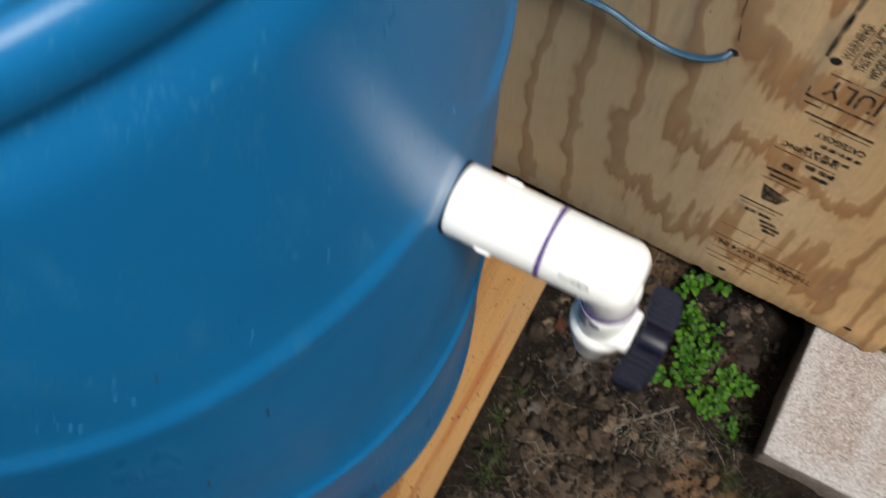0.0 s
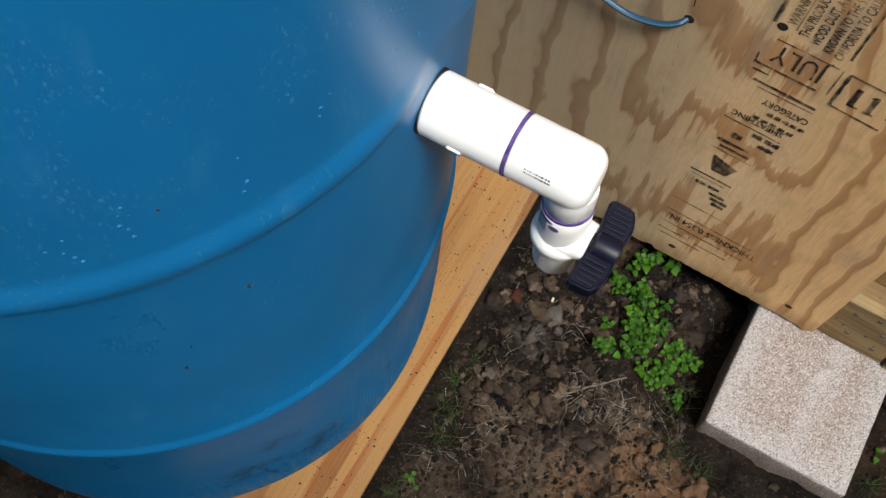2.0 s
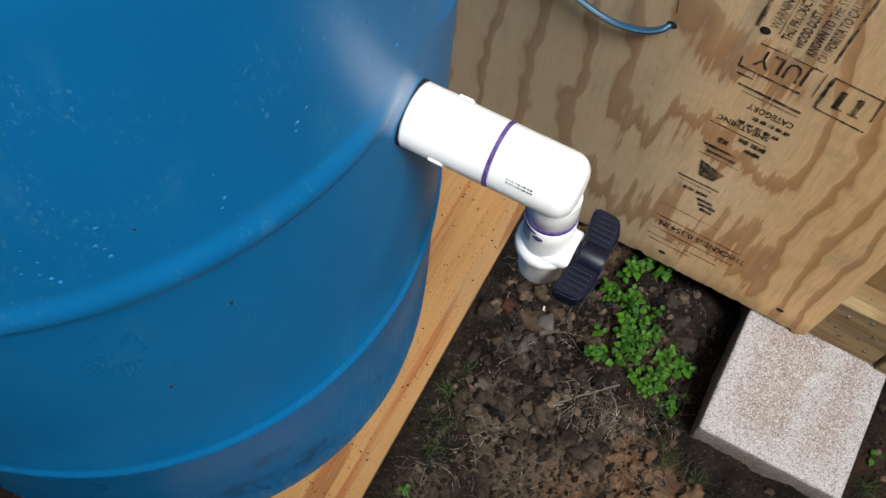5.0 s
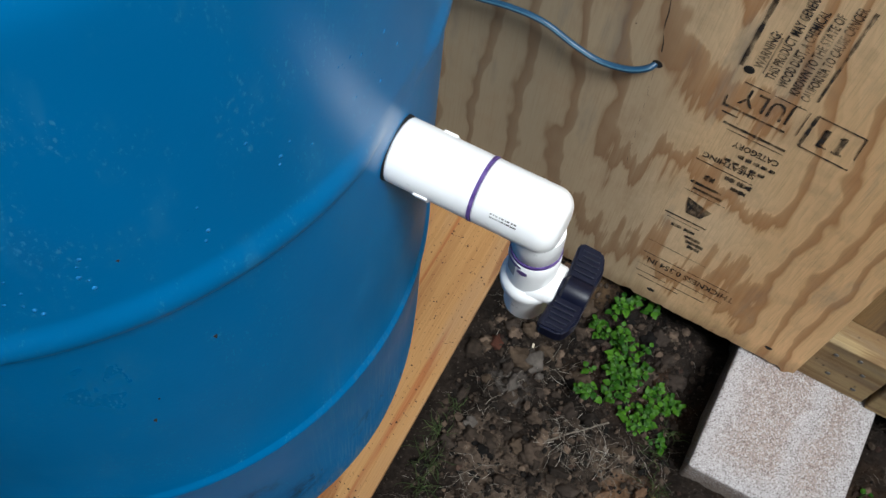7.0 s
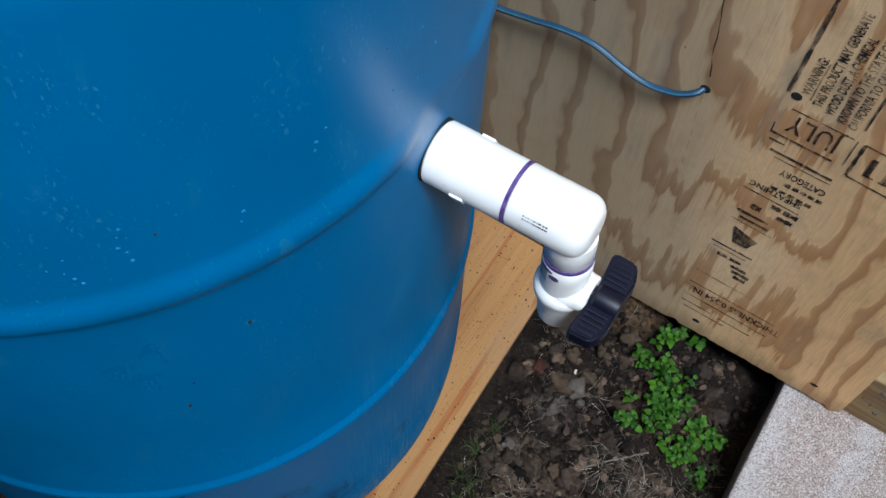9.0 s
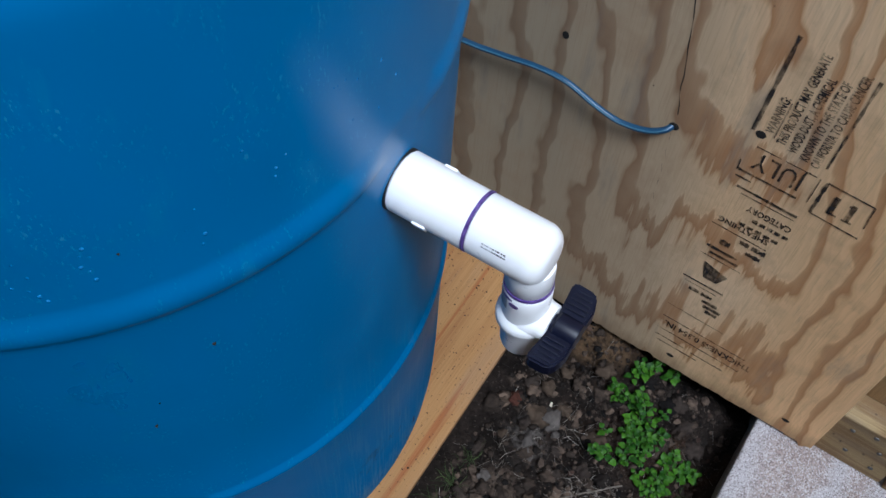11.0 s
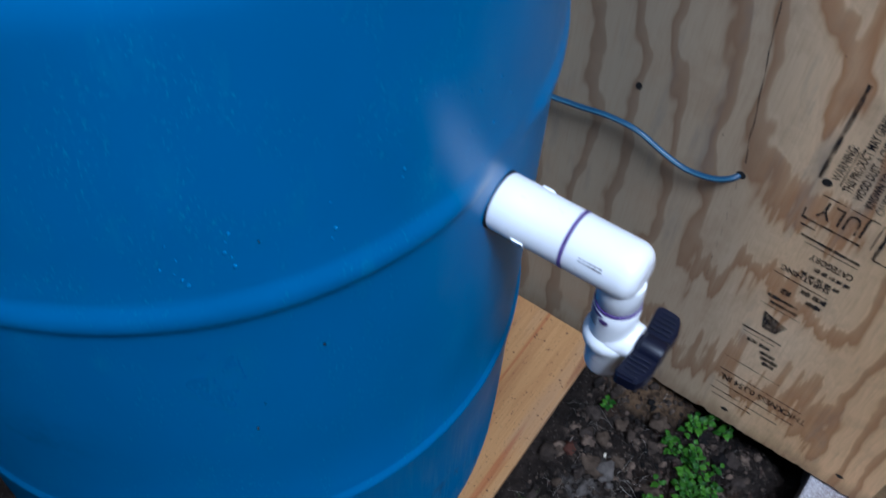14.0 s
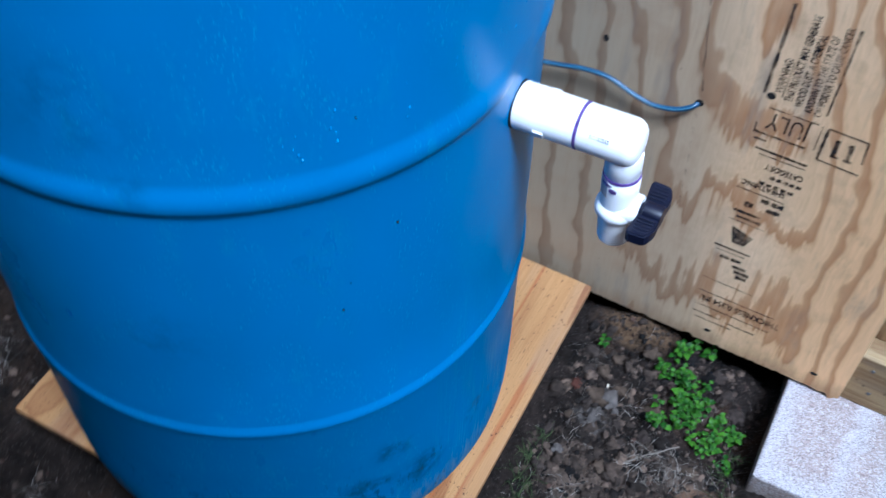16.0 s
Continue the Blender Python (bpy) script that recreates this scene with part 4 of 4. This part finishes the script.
def build_tap():
    tap = thing("drain_tap", "white PVC elbow and ball valve with purple primer rings", "tap", (PX, PY, PZ))
    R = 0.0215
    part("gasket", lathe([(0.012, -0.014), (0.0224, -0.014), (0.0224, -0.0022), (0.0220, -0.0016), (0.012, -0.0014)], 48, along_x(PX, PY, PZ)), RUBBER, tap, "black rubber gasket", True)
    ad = part("adapter", lathe([(0.012, 0.0018), (R - 0.0006, 0.0018), (R + 0.0004, 0.0030), (R + 0.0004, 0.021), (R, 0.0225), (R, 0.0609), (R - 0.0008, 0.0616), (0.012, 0.0616)], 64, along_x(PX - 0.0034, PY, PZ)), PVC, tap, "white PVC threaded adapter", True)
    for k in range(2):
        a = radians(180 * k + 112)
        bm = box(-0.0048, 0.0048, -0.0045, 0.0045, -0.002, 0.0011, 0.0005)
        bm.transform(Matrix.Translation((PX + 0.0245, PY, PZ)) @ Matrix.Rotation(a, 4, "X") @ Matrix.Translation((0, 0, R)))
        part("wrench_lug", bm, PVC, ad)
    part("primer_ring", lathe([(R - 0.001, -0.0013), (R + 0.0004, -0.0011), (R + 0.0005, 0.0007), (R - 0.001, 0.0011)], 64, along_x(-0.1375, PY, PZ)), PURPLE, tap, "purple primer line", True)
    # elbow: a straight socket with a rounded end, and a narrower hub that drops from it
    end, fillet = VX + 0.0148 - (PX - 0.0034), 0.0120
    start = -0.1362 - (PX - 0.0034)
    prof = [(0.012, start), (R - 0.0008, start), (R, start + 0.0008), (R, start + 0.012), (R + 0.0001, end - fillet)]
    prof += [(R - fillet + fillet * math.cos(radians(a)), end - fillet + fillet * math.sin(radians(a))) for a in range(10, 91, 10)]
    prof += [(R - fillet - 0.004, end + 0.0004), (0, end + 0.0006)]
    bm = lathe(prof, 64, along_x(PX - 0.0034, PY, PZ))
    drop, hub = 0.0365, 0.0166
    hub_prof = [(hub, -0.0180), (hub, -drop + 0.001), (hub - 0.0007, -drop), (0.011, -drop)]
    low = lathe([(0, -0.0135), (hub - 0.0005, -0.0135)] + hub_prof, 48, Matrix.Translation((VX, PY, PZ)))
    tmp = bpy.data.meshes.new("hub")
    low.to_mesh(tmp)
    low.free()
    bm.from_mesh(tmp)
    bpy.data.meshes.remove(tmp)
    elbow = part("elbow", bm, PVC, tap, "white PVC reducing elbow", True)
    for k, (dx, w) in enumerate(((0.0, 0.0016), (0.0021, 0.0009), (0.0034, 0.0022), (0.0060, 0.0012), (0.0076, 0.0019), (0.0099, 0.0008), (0.0111, 0.0024), (0.0140, 0.0014), (0.0158, 0.0020))):
        bm = bmesh.new()
        for row in range(2):
            x0 = -0.128 + dx
            for s in range(4):
                a0 = radians(203 + row * 6 + s * 0.7)
                a1 = radians(203 + row * 6 + (s + 1) * 0.7)
                q = []
                for x, a in ((x0, a0), (x0 + w * (1 - 0.25 * row), a0), (x0 + w * (1 - 0.25 * row), a1), (x0, a1)):
                    q.append(bm.verts.new((x + 0.004, PY + (R + 0.0007) * math.sin(a + radians(90)) * 1.0, PZ + (R + 0.0007) * -math.cos(a + radians(90)) * -1.0)))
                bm.faces.new(q)
        part("unreadable_text_bar", bm, INK, elbow)
    # valve
    zt = PZ - drop + 0.001
    part("neck", lathe([(0.009, 0.0), (0.0160, 0.0), (0.0160, -0.012), (0.009, -0.012)], 40, Matrix.Translation((VX, PY, zt))), PVC, tap, "white PVC pipe stub", True)
    zr = zt - 0.0055
    part("primer_ring", lathe([(0.0150, 0.0022), (0.0170, 0.0020), (0.0172, -0.0004), (0.0150, -0.0010)], 40, Matrix.Translation((VX, PY, zr + 0.002))), PURPLE, tap, "purple primer line", True)
    body = [(0.010, zr), (0.0166, zr), (0.0173, zr - 0.0010), (0.0173, zr - 0.014), (0.0170, zr - 0.018), (0.0170, 0.6260), (0.0186, 0.6240), (0.0203, 0.6215), (0.0207, 0.6180), (0.0204, 0.6140), (0.0190, 0.6115), (0.0170, 0.6100), (0.0164, 0.608), (0.0158, 0.582), (0.0152, 0.5785), (0.0128, 0.5785), (0.0124, 0.600), (0, 0.600)]
    valve = part("valve_body", lathe(body, 48, Matrix.Translation((VX, PY, 0))), PVC, tap, "white PVC ball valve body", True)
    # purple drip and grey sticker on the valve's side
    for name, mat, a0, a1, z0, z1, label in (("sticker", LABEL, 218, 248, zr - 0.018, zr - 0.002, "small grey sticker"), ("primer_drip", PURPLE, 254, 278, zr - 0.0098, zr - 0.0040, "purple primer drip"), ("primer_drip", PURPLE, 215, 262, zr - 0.0035, zr + 0.0006, "purple primer smear")):
        bm = bmesh.new()
        col = []
        for k in range(9):
            a = radians(a0 + (a1 - a0) * k / 8)
            r = 0.0176 if mat is LABEL else 0.0178
            bulge = 1 if mat is LABEL else 0.25 + 0.75 * math.sin(math.pi * (k + 1) / 10)
            zc = (z0 + z1) / 2
            col.append([bm.verts.new((VX + r * math.cos(a), PY + r * math.sin(a), zc + (z - zc) * bulge)) for z in (z0, z1)])
        for p, q in zip(col, col[1:]):
            bm.faces.new((p[0], q[0], q[1], p[1]))
        part(name, bm, mat, valve, label, True)
    hz = 0.622
    # the stem's housing: a broad boss that tapers out of the body
    part("stem_collar", lathe([(0.008, 0.004), (0.0178, 0.004), (0.0160, 0.0125), (0.0146, 0.0150), (0.0142, 0.0205), (0.0132, 0.0216), (0.006, 0.0216)], 40, along_x(VX, PY, hz) @ Matrix.Diagonal((0.92, 1.0, 1.0, 1))), PVC, tap, "white PVC stem collar", True)
    # handle: a grooved two-winged lever
    hx = VX + 0.0236
    handle = part("handle", lathe([(0, -0.004), (0.0072, -0.004), (0.0074, 0.0), (0.0092, 0.0008), (0.0102, 0.002), (0.0102, 0.0165), (0.0092, 0.0188), (0, 0.0192)], 36, along_x(hx, PY, hz + 0.001)), HANDLE, tap, "dark navy plastic lever handle", True)
    for side in (-1, 1):
        # a paddle with its outer corner cut off and its grip face dished
        bm = bmesh.new()
        outline = [(0.0, 0.004), (0.0195, 0.004), (0.0205, 0.0205), (0.0165, 0.0315), (0.0135, 0.0340), (-0.0012, 0.0345), (-0.0030, 0.0320)]
        low = [bm.verts.new((x, side * y, -0.0070)) for x, y in outline]
        top = [bm.verts.new((x, side * y, 0.0048 if y < 0.01 else 0.0066)) for x, y in outline]
        bm.faces.new(top)
        bm.faces.new(list(reversed(low)))
        for k in range(len(outline)):
            q = (k + 1) % len(outline)
            bm.faces.new((low[k], low[q], top[q], top[k]))
        bmesh.ops.bevel(bm, geom=list(bm.edges), offset=0.0016, segments=3, affect="EDGES")
        bm.transform(Matrix.Translation((hx - 0.001, PY, hz)))
        wing = part("wing", bm, HANDLE, handle, smooth=True)
        for k in range(5):
            y = 0.0135 + k * 0.0040
            rb = box(0.0012 + (0.0 if k < 3 else 0.0006), 0.0165 - 0.0012 * max(0, k - 2), -0.0010, 0.0010, -0.0010, 0.0009, 0.0007)
            rb.transform(Matrix.Translation((hx - 0.001, PY + side * y, hz + 0.0064)))
            part("grip_ridge", rb, HANDLE, wing)

    tap.matrix_basis = pose(PX, PY, PZ - 0.0022, 0, -2.8, 0)


build_tap()


# ---- cable ----
def build_cable():
    pts = [(-0.0985, 0.006, 0.4815), (-0.104, -0.005, 0.4775), (-0.121, -0.0100, 0.4690), (-0.148, -0.0115, 0.4640), (-0.175, -0.012, 0.4700), (-0.208, -0.012, 0.4815), (-0.241, -0.012, 0.4805), (-0.279, -0.012, 0.4715), (-0.33, -0.013, 0.4640), (-0.42, -0.010, 0.462), (-0.56, -0.011, 0.470)]
    line = smooth_line(pts, 8)
    cable = part("cable", sweep(line, 0.0032, 10), CABLE, None, smooth=True)
    tagged(cable, "thin blue-grey cable running from a drilled hole behind the drum", "cable")
    # thin pale strip on the outer side, painted in place of the sheath's highlights
    up = [p + Vector((0, -0.0022, 0.0012)) for p in line[6:]]
    part("cable_glint", sweep(up, 0.0011, 6), CABLE_GLINT, cable, "pale stripe along the cable, a painted highlight", True)


build_cable()


# ---- soil litter ----
def free_spot(rnd, x0, x1, y0, y1):
    while True:
        x, y = rnd.uniform(x0, x1), rnd.uniform(y0, y1)
        if -0.775 < x < -0.16 and -0.595 < y < 0.0 and not (x > -0.23 and y < -0.5 and (x + 0.249) * 1.05 - (y + 0.582) > 0.012):
            continue
        if 0.120 < x < 0.328 and -0.180 < y:
            continue
        return x, y


def lump(verts, faces, c, size, rnd, flat=0.7, fine=False):
    bm = bmesh.new()
    bmesh.ops.create_icosphere(bm, subdivisions=3 if fine else 1, radius=1)
    m = Matrix.Translation(c) @ Euler((rnd.uniform(-0.5, 0.5), rnd.uniform(-0.5, 0.5), rnd.uniform(0, 6))).to_matrix().to_4x4() @ Matrix.Diagonal((size * rnd.uniform(0.6, 1.3), size * rnd.uniform(0.6, 1.2), size * flat, 1))
    base, off = len(verts), Vector((rnd.uniform(0, 90), rnd.uniform(0, 90), 0))
    for v in bm.verts:
        v.co *= 1 + 0.58 * noise.fractal(v.co * 1.6 + off, 0.65, 2.3, 5) if fine else rnd.uniform(0.65, 1.25)
        verts.append(tuple(m @ v.co))
    faces.extend([base + v.index for v in f.verts] for f in bm.faces)
    bm.free()


def blade(verts, faces, x, y, a, ln, w, bend, lift, rnd, n=5):
    """One dry blade of grass, a thin three-sided strip."""
    base = len(verts)
    for k in range(n):
        t = k / (n - 1)
        z = ground_height(x, y) + 0.0015 + lift * math.sin(math.pi * (0.15 + 0.8 * t))
        nx, ny, ww = -math.sin(a), math.cos(a), w * (1 - 0.6 * t)
        verts += [(x + nx * ww, y + ny * ww, z), (x - nx * ww, y - ny * ww, z), (x, y, z + ww * 1.3)]
        x, y, a = x + math.cos(a) * ln / n, y + math.sin(a) * ln / n, a + bend / n + rnd.uniform(-0.12, 0.12)
    for k in range(n - 1):
        b = base + 3 * k
        for i, j in ((0, 1), (1, 2), (2, 0)):
            faces.append((b + i, b + j, b + 3 + j, b + 3 + i))


def build_litter():
    rnd = random.Random(11)
    verts, faces = [], []
    for k in range(9000):
        x, y = free_spot(rnd, -1.0, 0.45, -0.95, 0.03) if k % 3 else free_spot(rnd, -0.17, 0.13, -0.45, 0.01)
        s = min(0.007, 0.0010 + rnd.expovariate(1 / 0.0014))
        lump(verts, faces, (x, y, ground_height(x, y) + s * 0.2), s, rnd)
    tagged(raw_part("soil_crumbs", verts, faces, CLOD), "loose brown crumbs and small stones on the soil", "crumbs", kind="stuff")
    verts, faces = [], []
    for k in range(620):
        x, y = free_spot(rnd, -0.17, 0.06, -0.29, 0.0) if k % 5 < 2 else free_spot(rnd, -0.95, 0.45, -0.9, 0.0)
        s = rnd.uniform(0.003, 0.0065) if k % 7 else rnd.uniform(0.007, 0.0120)
        lump(verts, faces, (x, y, ground_height(x, y) - s * 0.05), s, rnd, 0.7, True)
    tagged(raw_part("soil_clods", verts, faces, CLOD, smooth=True), "rough brown clods of earth lying on the soil", "clods", kind="stuff")
    verts, faces = [], []
    tufts = [free_spot(rnd, -0.95, 0.42, -0.9, 0.0) for _ in range(45)] + [(0.03, -0.19), (0.045, -0.21), (0.02, -0.215), (0.06, -0.185), (-0.10, -0.30), (-0.13, -0.36), (-0.06, -0.12), (0.09, -0.17), (0.10, -0.23), (-0.12, -0.20), (-0.014, -0.196), (-0.005, -0.215), (0.0, -0.18)] * 2
    for tx, ty in tufts:
        main = rnd.uniform(0, 6.28)
        for _ in range(rnd.randrange(8, 20)):
            r, q = abs(rnd.gauss(0, 0.020)), rnd.uniform(0, 6.28)
            x, y = tx + r * math.cos(q), ty + r * math.sin(q)
            if -0.775 < x < -0.165 and -0.59 < y or 0.110 < x < 0.335 and y > -0.195:
                continue
            blade(verts, faces, x, y, main + rnd.gauss(0, 0.8), rnd.uniform(0.008, 0.042), rnd.uniform(0.00016, 0.00034), rnd.uniform(-1.3, 1.3), rnd.uniform(0.001, 0.007), rnd)
    for k in range(800):
        x, y = free_spot(rnd, -1.0, 0.45, -0.95, 0.02) if k % 3 else free_spot(rnd, -0.17, 0.15, -0.42, -0.04)
        blade(verts, faces, x, y, rnd.uniform(0, 6.28), rnd.uniform(0.005, 0.028), rnd.uniform(0.00013, 0.00034), rnd.uniform(-0.8, 0.8), rnd.uniform(0.0005, 0.004), rnd)
    tagged(raw_part("dead_grass", verts, faces, STRAW), "dry pale dead grass blades and roots on the soil", "grass", kind="stuff")
    verts, faces = [], []
    for _ in range(700):
        x, y = free_spot(rnd, -1.0, 0.45, -0.95, 0.02)
        lump(verts, faces, (x, y, ground_height(x, y) + 0.001), rnd.uniform(0.0015, 0.0055), rnd, 0.35)
    tagged(raw_part("bark_mulch", verts, faces, BARK), "dark brown bark and leaf fragments on the soil", "mulch", kind="stuff")


build_litter()


# ---- single pieces on the soil ----
CLOD_TONES = {"dark": litter("dark_earth_clod", (0.020, 0.014, 0.011), (0.060, 0.045, 0.035)), "grey": litter("grey_earth_clod", (0.045, 0.038, 0.033), (0.15, 0.130, 0.115)), "tan": litter("tan_earth_clod", (0.030, 0.021, 0.014), (0.115, 0.080, 0.054)), "clay": litter("orange_clay_clod", (0.065, 0.036, 0.020), (0.22, 0.130, 0.078)), "red": litter("red_bark_piece", (0.045, 0.016, 0.010), (0.085, 0.032, 0.020))}


def build_clod(x, y, size, tone, flat, rnd):
    verts, faces = [], []
    lump(verts, faces, Vector((0, 0, 0)), size, rnd, flat, True)
    ob = raw_part("earth_clod", verts, faces, CLOD_TONES[tone], smooth=True)
    ob.matrix_basis = pose(x, y, ground_height(x, y) + size * flat * 0.35, 0, 0, rnd.uniform(0, 360))
    tagged(ob, {"dark": "dark damp clod of earth lying on the soil", "grey": "grey dry crumbly clod of earth on the soil", "tan": "tan dry clod of earth on the soil", "clay": "orange crumbly clod of clay on the soil", "red": "reddish brown piece of bark on the soil"}[tone], "clod", "clods beside the board")


def build_clods():
    rnd = random.Random(53)
    for x, y, size, tone, flat in ((-0.104, -0.131, 0.0135, "tan", 0.7), (-0.086, -0.126, 0.011, "grey", 0.6), (-0.072, -0.139, 0.0065, "grey", 0.7), (-0.138, -0.128, 0.013, "red", 0.35), (-0.150, -0.140, 0.010, "tan", 0.7), (-0.024, -0.118, 0.014, "tan", 0.6), (-0.098, -0.166, 0.009, "grey", 0.8), (-0.128, -0.176, 0.010, "tan", 0.6), (-0.088, -0.180, 0.008, "grey", 0.7), (-0.112, -0.150, 0.008, "dark", 0.7), (-0.108, -0.096, 0.012, "tan", 0.6), (-0.132, -0.098, 0.011, "dark", 0.7), (-0.140, -0.070, 0.012, "dark", 0.7), (-0.075, -0.105, 0.010, "tan", 0.5), (-0.146, -0.205, 0.010, "dark", 0.6), (-0.060, -0.158, 0.009, "dark", 0.6), (0.083, -0.052, 0.012, "dark", 0.7), (0.060, -0.040, 0.013, "dark", 0.6), (0.040, -0.022, 0.011, "dark", 0.6), (-0.045, -0.185, 0.009, "dark", 0.6), (-0.020, -0.165, 0.010, "dark", 0.6), (0.055, -0.180, 0.012, "tan", 0.45), (0.165, -0.235, 0.014, "clay", 0.7), (0.125, -0.255, 0.012, "clay", 0.6), (0.100, -0.215, 0.010, "clay", 0.6), (0.075, -0.262, 0.012, "clay", 0.5), (-0.135, -0.270, 0.009, "dark", 0.6), (-0.055, -0.235, 0.010, "tan", 0.4), (-0.120, -0.235, 0.008, "grey", 0.6), (0.020, -0.255, 0.011, "dark", 0.5), (-0.100, -0.060, 0.010, "tan", 0.6), (-0.060, -0.035, 0.012, "tan", 0.6), (-0.330, -0.625, 0.014, "grey", 0.6), (-0.295, -0.640, 0.011, "grey", 0.7), (-0.365, -0.640, 0.012, "dark", 0.7), (0.088, -0.236, 0.009, "clay", 0.7), (0.108, -0.238, 0.007, "clay", 0.7), (0.060, -0.240, 0.008, "clay", 0.6), (0.092, -0.275, 0.011, "clay", 0.6), (0.115, -0.228, 0.006, "clay", 0.8), (0.048, -0.258, 0.007, "clay", 0.6)):
        build_clod(x, y, size, tone, flat, rnd)


build_clods()


def build_single_pieces():
    z = ground_height(-0.096, -0.114)
    chip = part("wood_chip", box(-0.0014, 0.0014, -0.0075, 0.0075, -0.0010, 0.0010, 0.0005), PALE_WOOD)
    chip.matrix_basis = pose(-0.096, -0.114, z + 0.0035, 0, 0, 10)
    tagged(chip, "small pale splinter of wood lying on the soil", "wood chip")
    twig_pts = [(-0.03 + 0.012 * k, -0.215 + 0.0125 * k, ground_height(-0.03 + 0.012 * k, -0.215 + 0.0125 * k) + 0.004) for k in range(6)]
    twig = part("twig", sweep(smooth_line(twig_pts, 3), 0.0011, 6), STRAW)
    tagged(twig, "thin dry pale twig lying on the soil", "twig")


build_single_pieces()


# ---- grass tufts ----
GRASS = litter("thin_green_grass", (0.035, 0.055, 0.018), (0.14, 0.18, 0.065))


def build_grass_tuft(x, y, reach, count, rnd):
    verts, faces = [], []
    for _ in range(count):
        a = rnd.uniform(0, 6.28)
        px, py = x + rnd.gauss(0, reach * 0.3), y + rnd.gauss(0, reach * 0.3)
        blade(verts, faces, px, py, a, rnd.uniform(0.5, 1.3) * reach, rnd.uniform(0.0003, 0.0006), rnd.uniform(-1.2, 1.2), rnd.uniform(0.004, 0.012), rnd, 6)
    tuft = raw_part("grass_tuft", verts, faces, GRASS)
    tagged(tuft, "thin tuft of dull green grass growing in the soil", "grass", "grass tufts beside the board")


def build_grass_tufts():
    rnd = random.Random(71)
    for x, y, reach, count in ((-0.148, -0.262, 0.022, 26), (-0.140, -0.300, 0.026, 34), (-0.134, -0.335, 0.024, 28), (-0.146, -0.225, 0.018, 18), (0.104, -0.120, 0.022, 24), (0.098, -0.160, 0.020, 20), (0.118, -0.205, 0.026, 30), (0.160, -0.212, 0.024, 26), (0.070, -0.085, 0.018, 14), (-0.150, -0.420, 0.024, 24), (0.345, -0.120, 0.026, 26)):
        build_grass_tuft(x, y, reach, count, rnd)


build_grass_tufts()


# ---- weeds ----
def leaf_mesh(size, wide):
    verts, faces = [], []
    n = 7
    for k in range(n + 1):
        t = k / n
        w = wide * size * 0.5 * math.sin(math.pi * min(1, t**0.62 * 0.99 + 0.01)) * (1 + 0.06 * (k % 2))
        x, z = size * (0.22 + t), size * (0.18 * math.sin(t * 2.2) - 0.10 * t * t)
        verts += [(x, -w, z + w * 0.28), (x, 0, z), (x, w, z + w * 0.28)]
    for k in range(n):
        b = 3 * k
        faces += [(b, b + 1, b + 4, b + 3), (b + 1, b + 2, b + 5, b + 4)]
    me = bpy.data.meshes.new("leaf")
    me.from_pydata(verts, [], faces)
    me.polygons.foreach_set("use_smooth", [True] * len(me.polygons))
    me.materials.append(LEAF)
    return me


LEAVES = [leaf_mesh(0.0088, 0.86), leaf_mesh(0.0110, 0.78), leaf_mesh(0.0068, 0.88)]


def build_weed(x, y, tall, pairs, rnd):
    z = ground_height(x, y)
    weed = thing("weed", "small bright green leafy weed growing in the soil", "weed", (x, y, z - 0.002), "weeds beside the wall")
    lx, ly = rnd.uniform(-0.010, 0.010), rnd.uniform(-0.012, 0.006)
    pts = [Vector((lx * t * t, ly * t * t, tall * t)) for t in (0, 0.25, 0.5, 0.75, 1.0)]
    stem = part("stem", sweep(pts, [0.0012, 0.0011, 0.001, 0.0009, 0.0007], 5), STEM, None)
    stem.parent = weed
    a = rnd.uniform(0, 6.28)
    for k in range(pairs):
        t = 0.35 + 0.65 * k / max(1, pairs - 1)
        p = Vector((lx * t * t, ly * t * t, tall * t))
        a += 1.57 + rnd.uniform(-0.3, 0.3)
        for side in (0, math.pi):
            ob = new("leaf", LEAVES[0 if k == pairs - 1 else rnd.randrange(3)])
            ob.parent = weed
            s = rnd.uniform(0.75, 1.2) * (0.8 if k == pairs - 1 else 1.05)
            ob.matrix_basis = Matrix.Translation(p) @ Euler((rnd.uniform(-0.3, 0.3), rnd.uniform(-0.2, 0.3), a + side)).to_matrix().to_4x4() @ Matrix.Scale(s, 4)


def build_weeds():
    rnd = random.Random(21)
    # spine of the patch, from the wall's foot out into the bed
    for x0, y0, n, spread in ((-0.018, -0.016, 6, 0.014), (-0.036, -0.045, 4, 0.012), (0.000, -0.050, 9, 0.022), (0.012, -0.080, 15, 0.027), (0.032, -0.112, 15, 0.027), (0.064, -0.137, 10, 0.020), (0.092, -0.085, 5, 0.015), (-0.004, -0.135, 3, 0.010)):
        for _ in range(n):
            build_weed(x0 + rnd.gauss(0, spread * 0.7), y0 + rnd.gauss(0, spread * 0.7), rnd.uniform(0.014, 0.034), rnd.choice((2, 3, 3, 4)), rnd)
    build_weed(-0.128, -0.052, 0.026, 4, rnd)
    for x, y in ((-0.30, -0.60), (-0.275, -0.605), (-0.24, -0.60), (-0.205, -0.545), (0.23, -0.215), (0.34, -0.08), (-0.13, -0.40), (-0.64, -0.70)):
        build_weed(x, y, rnd.uniform(0.012, 0.022), 2, rnd)


build_weeds()
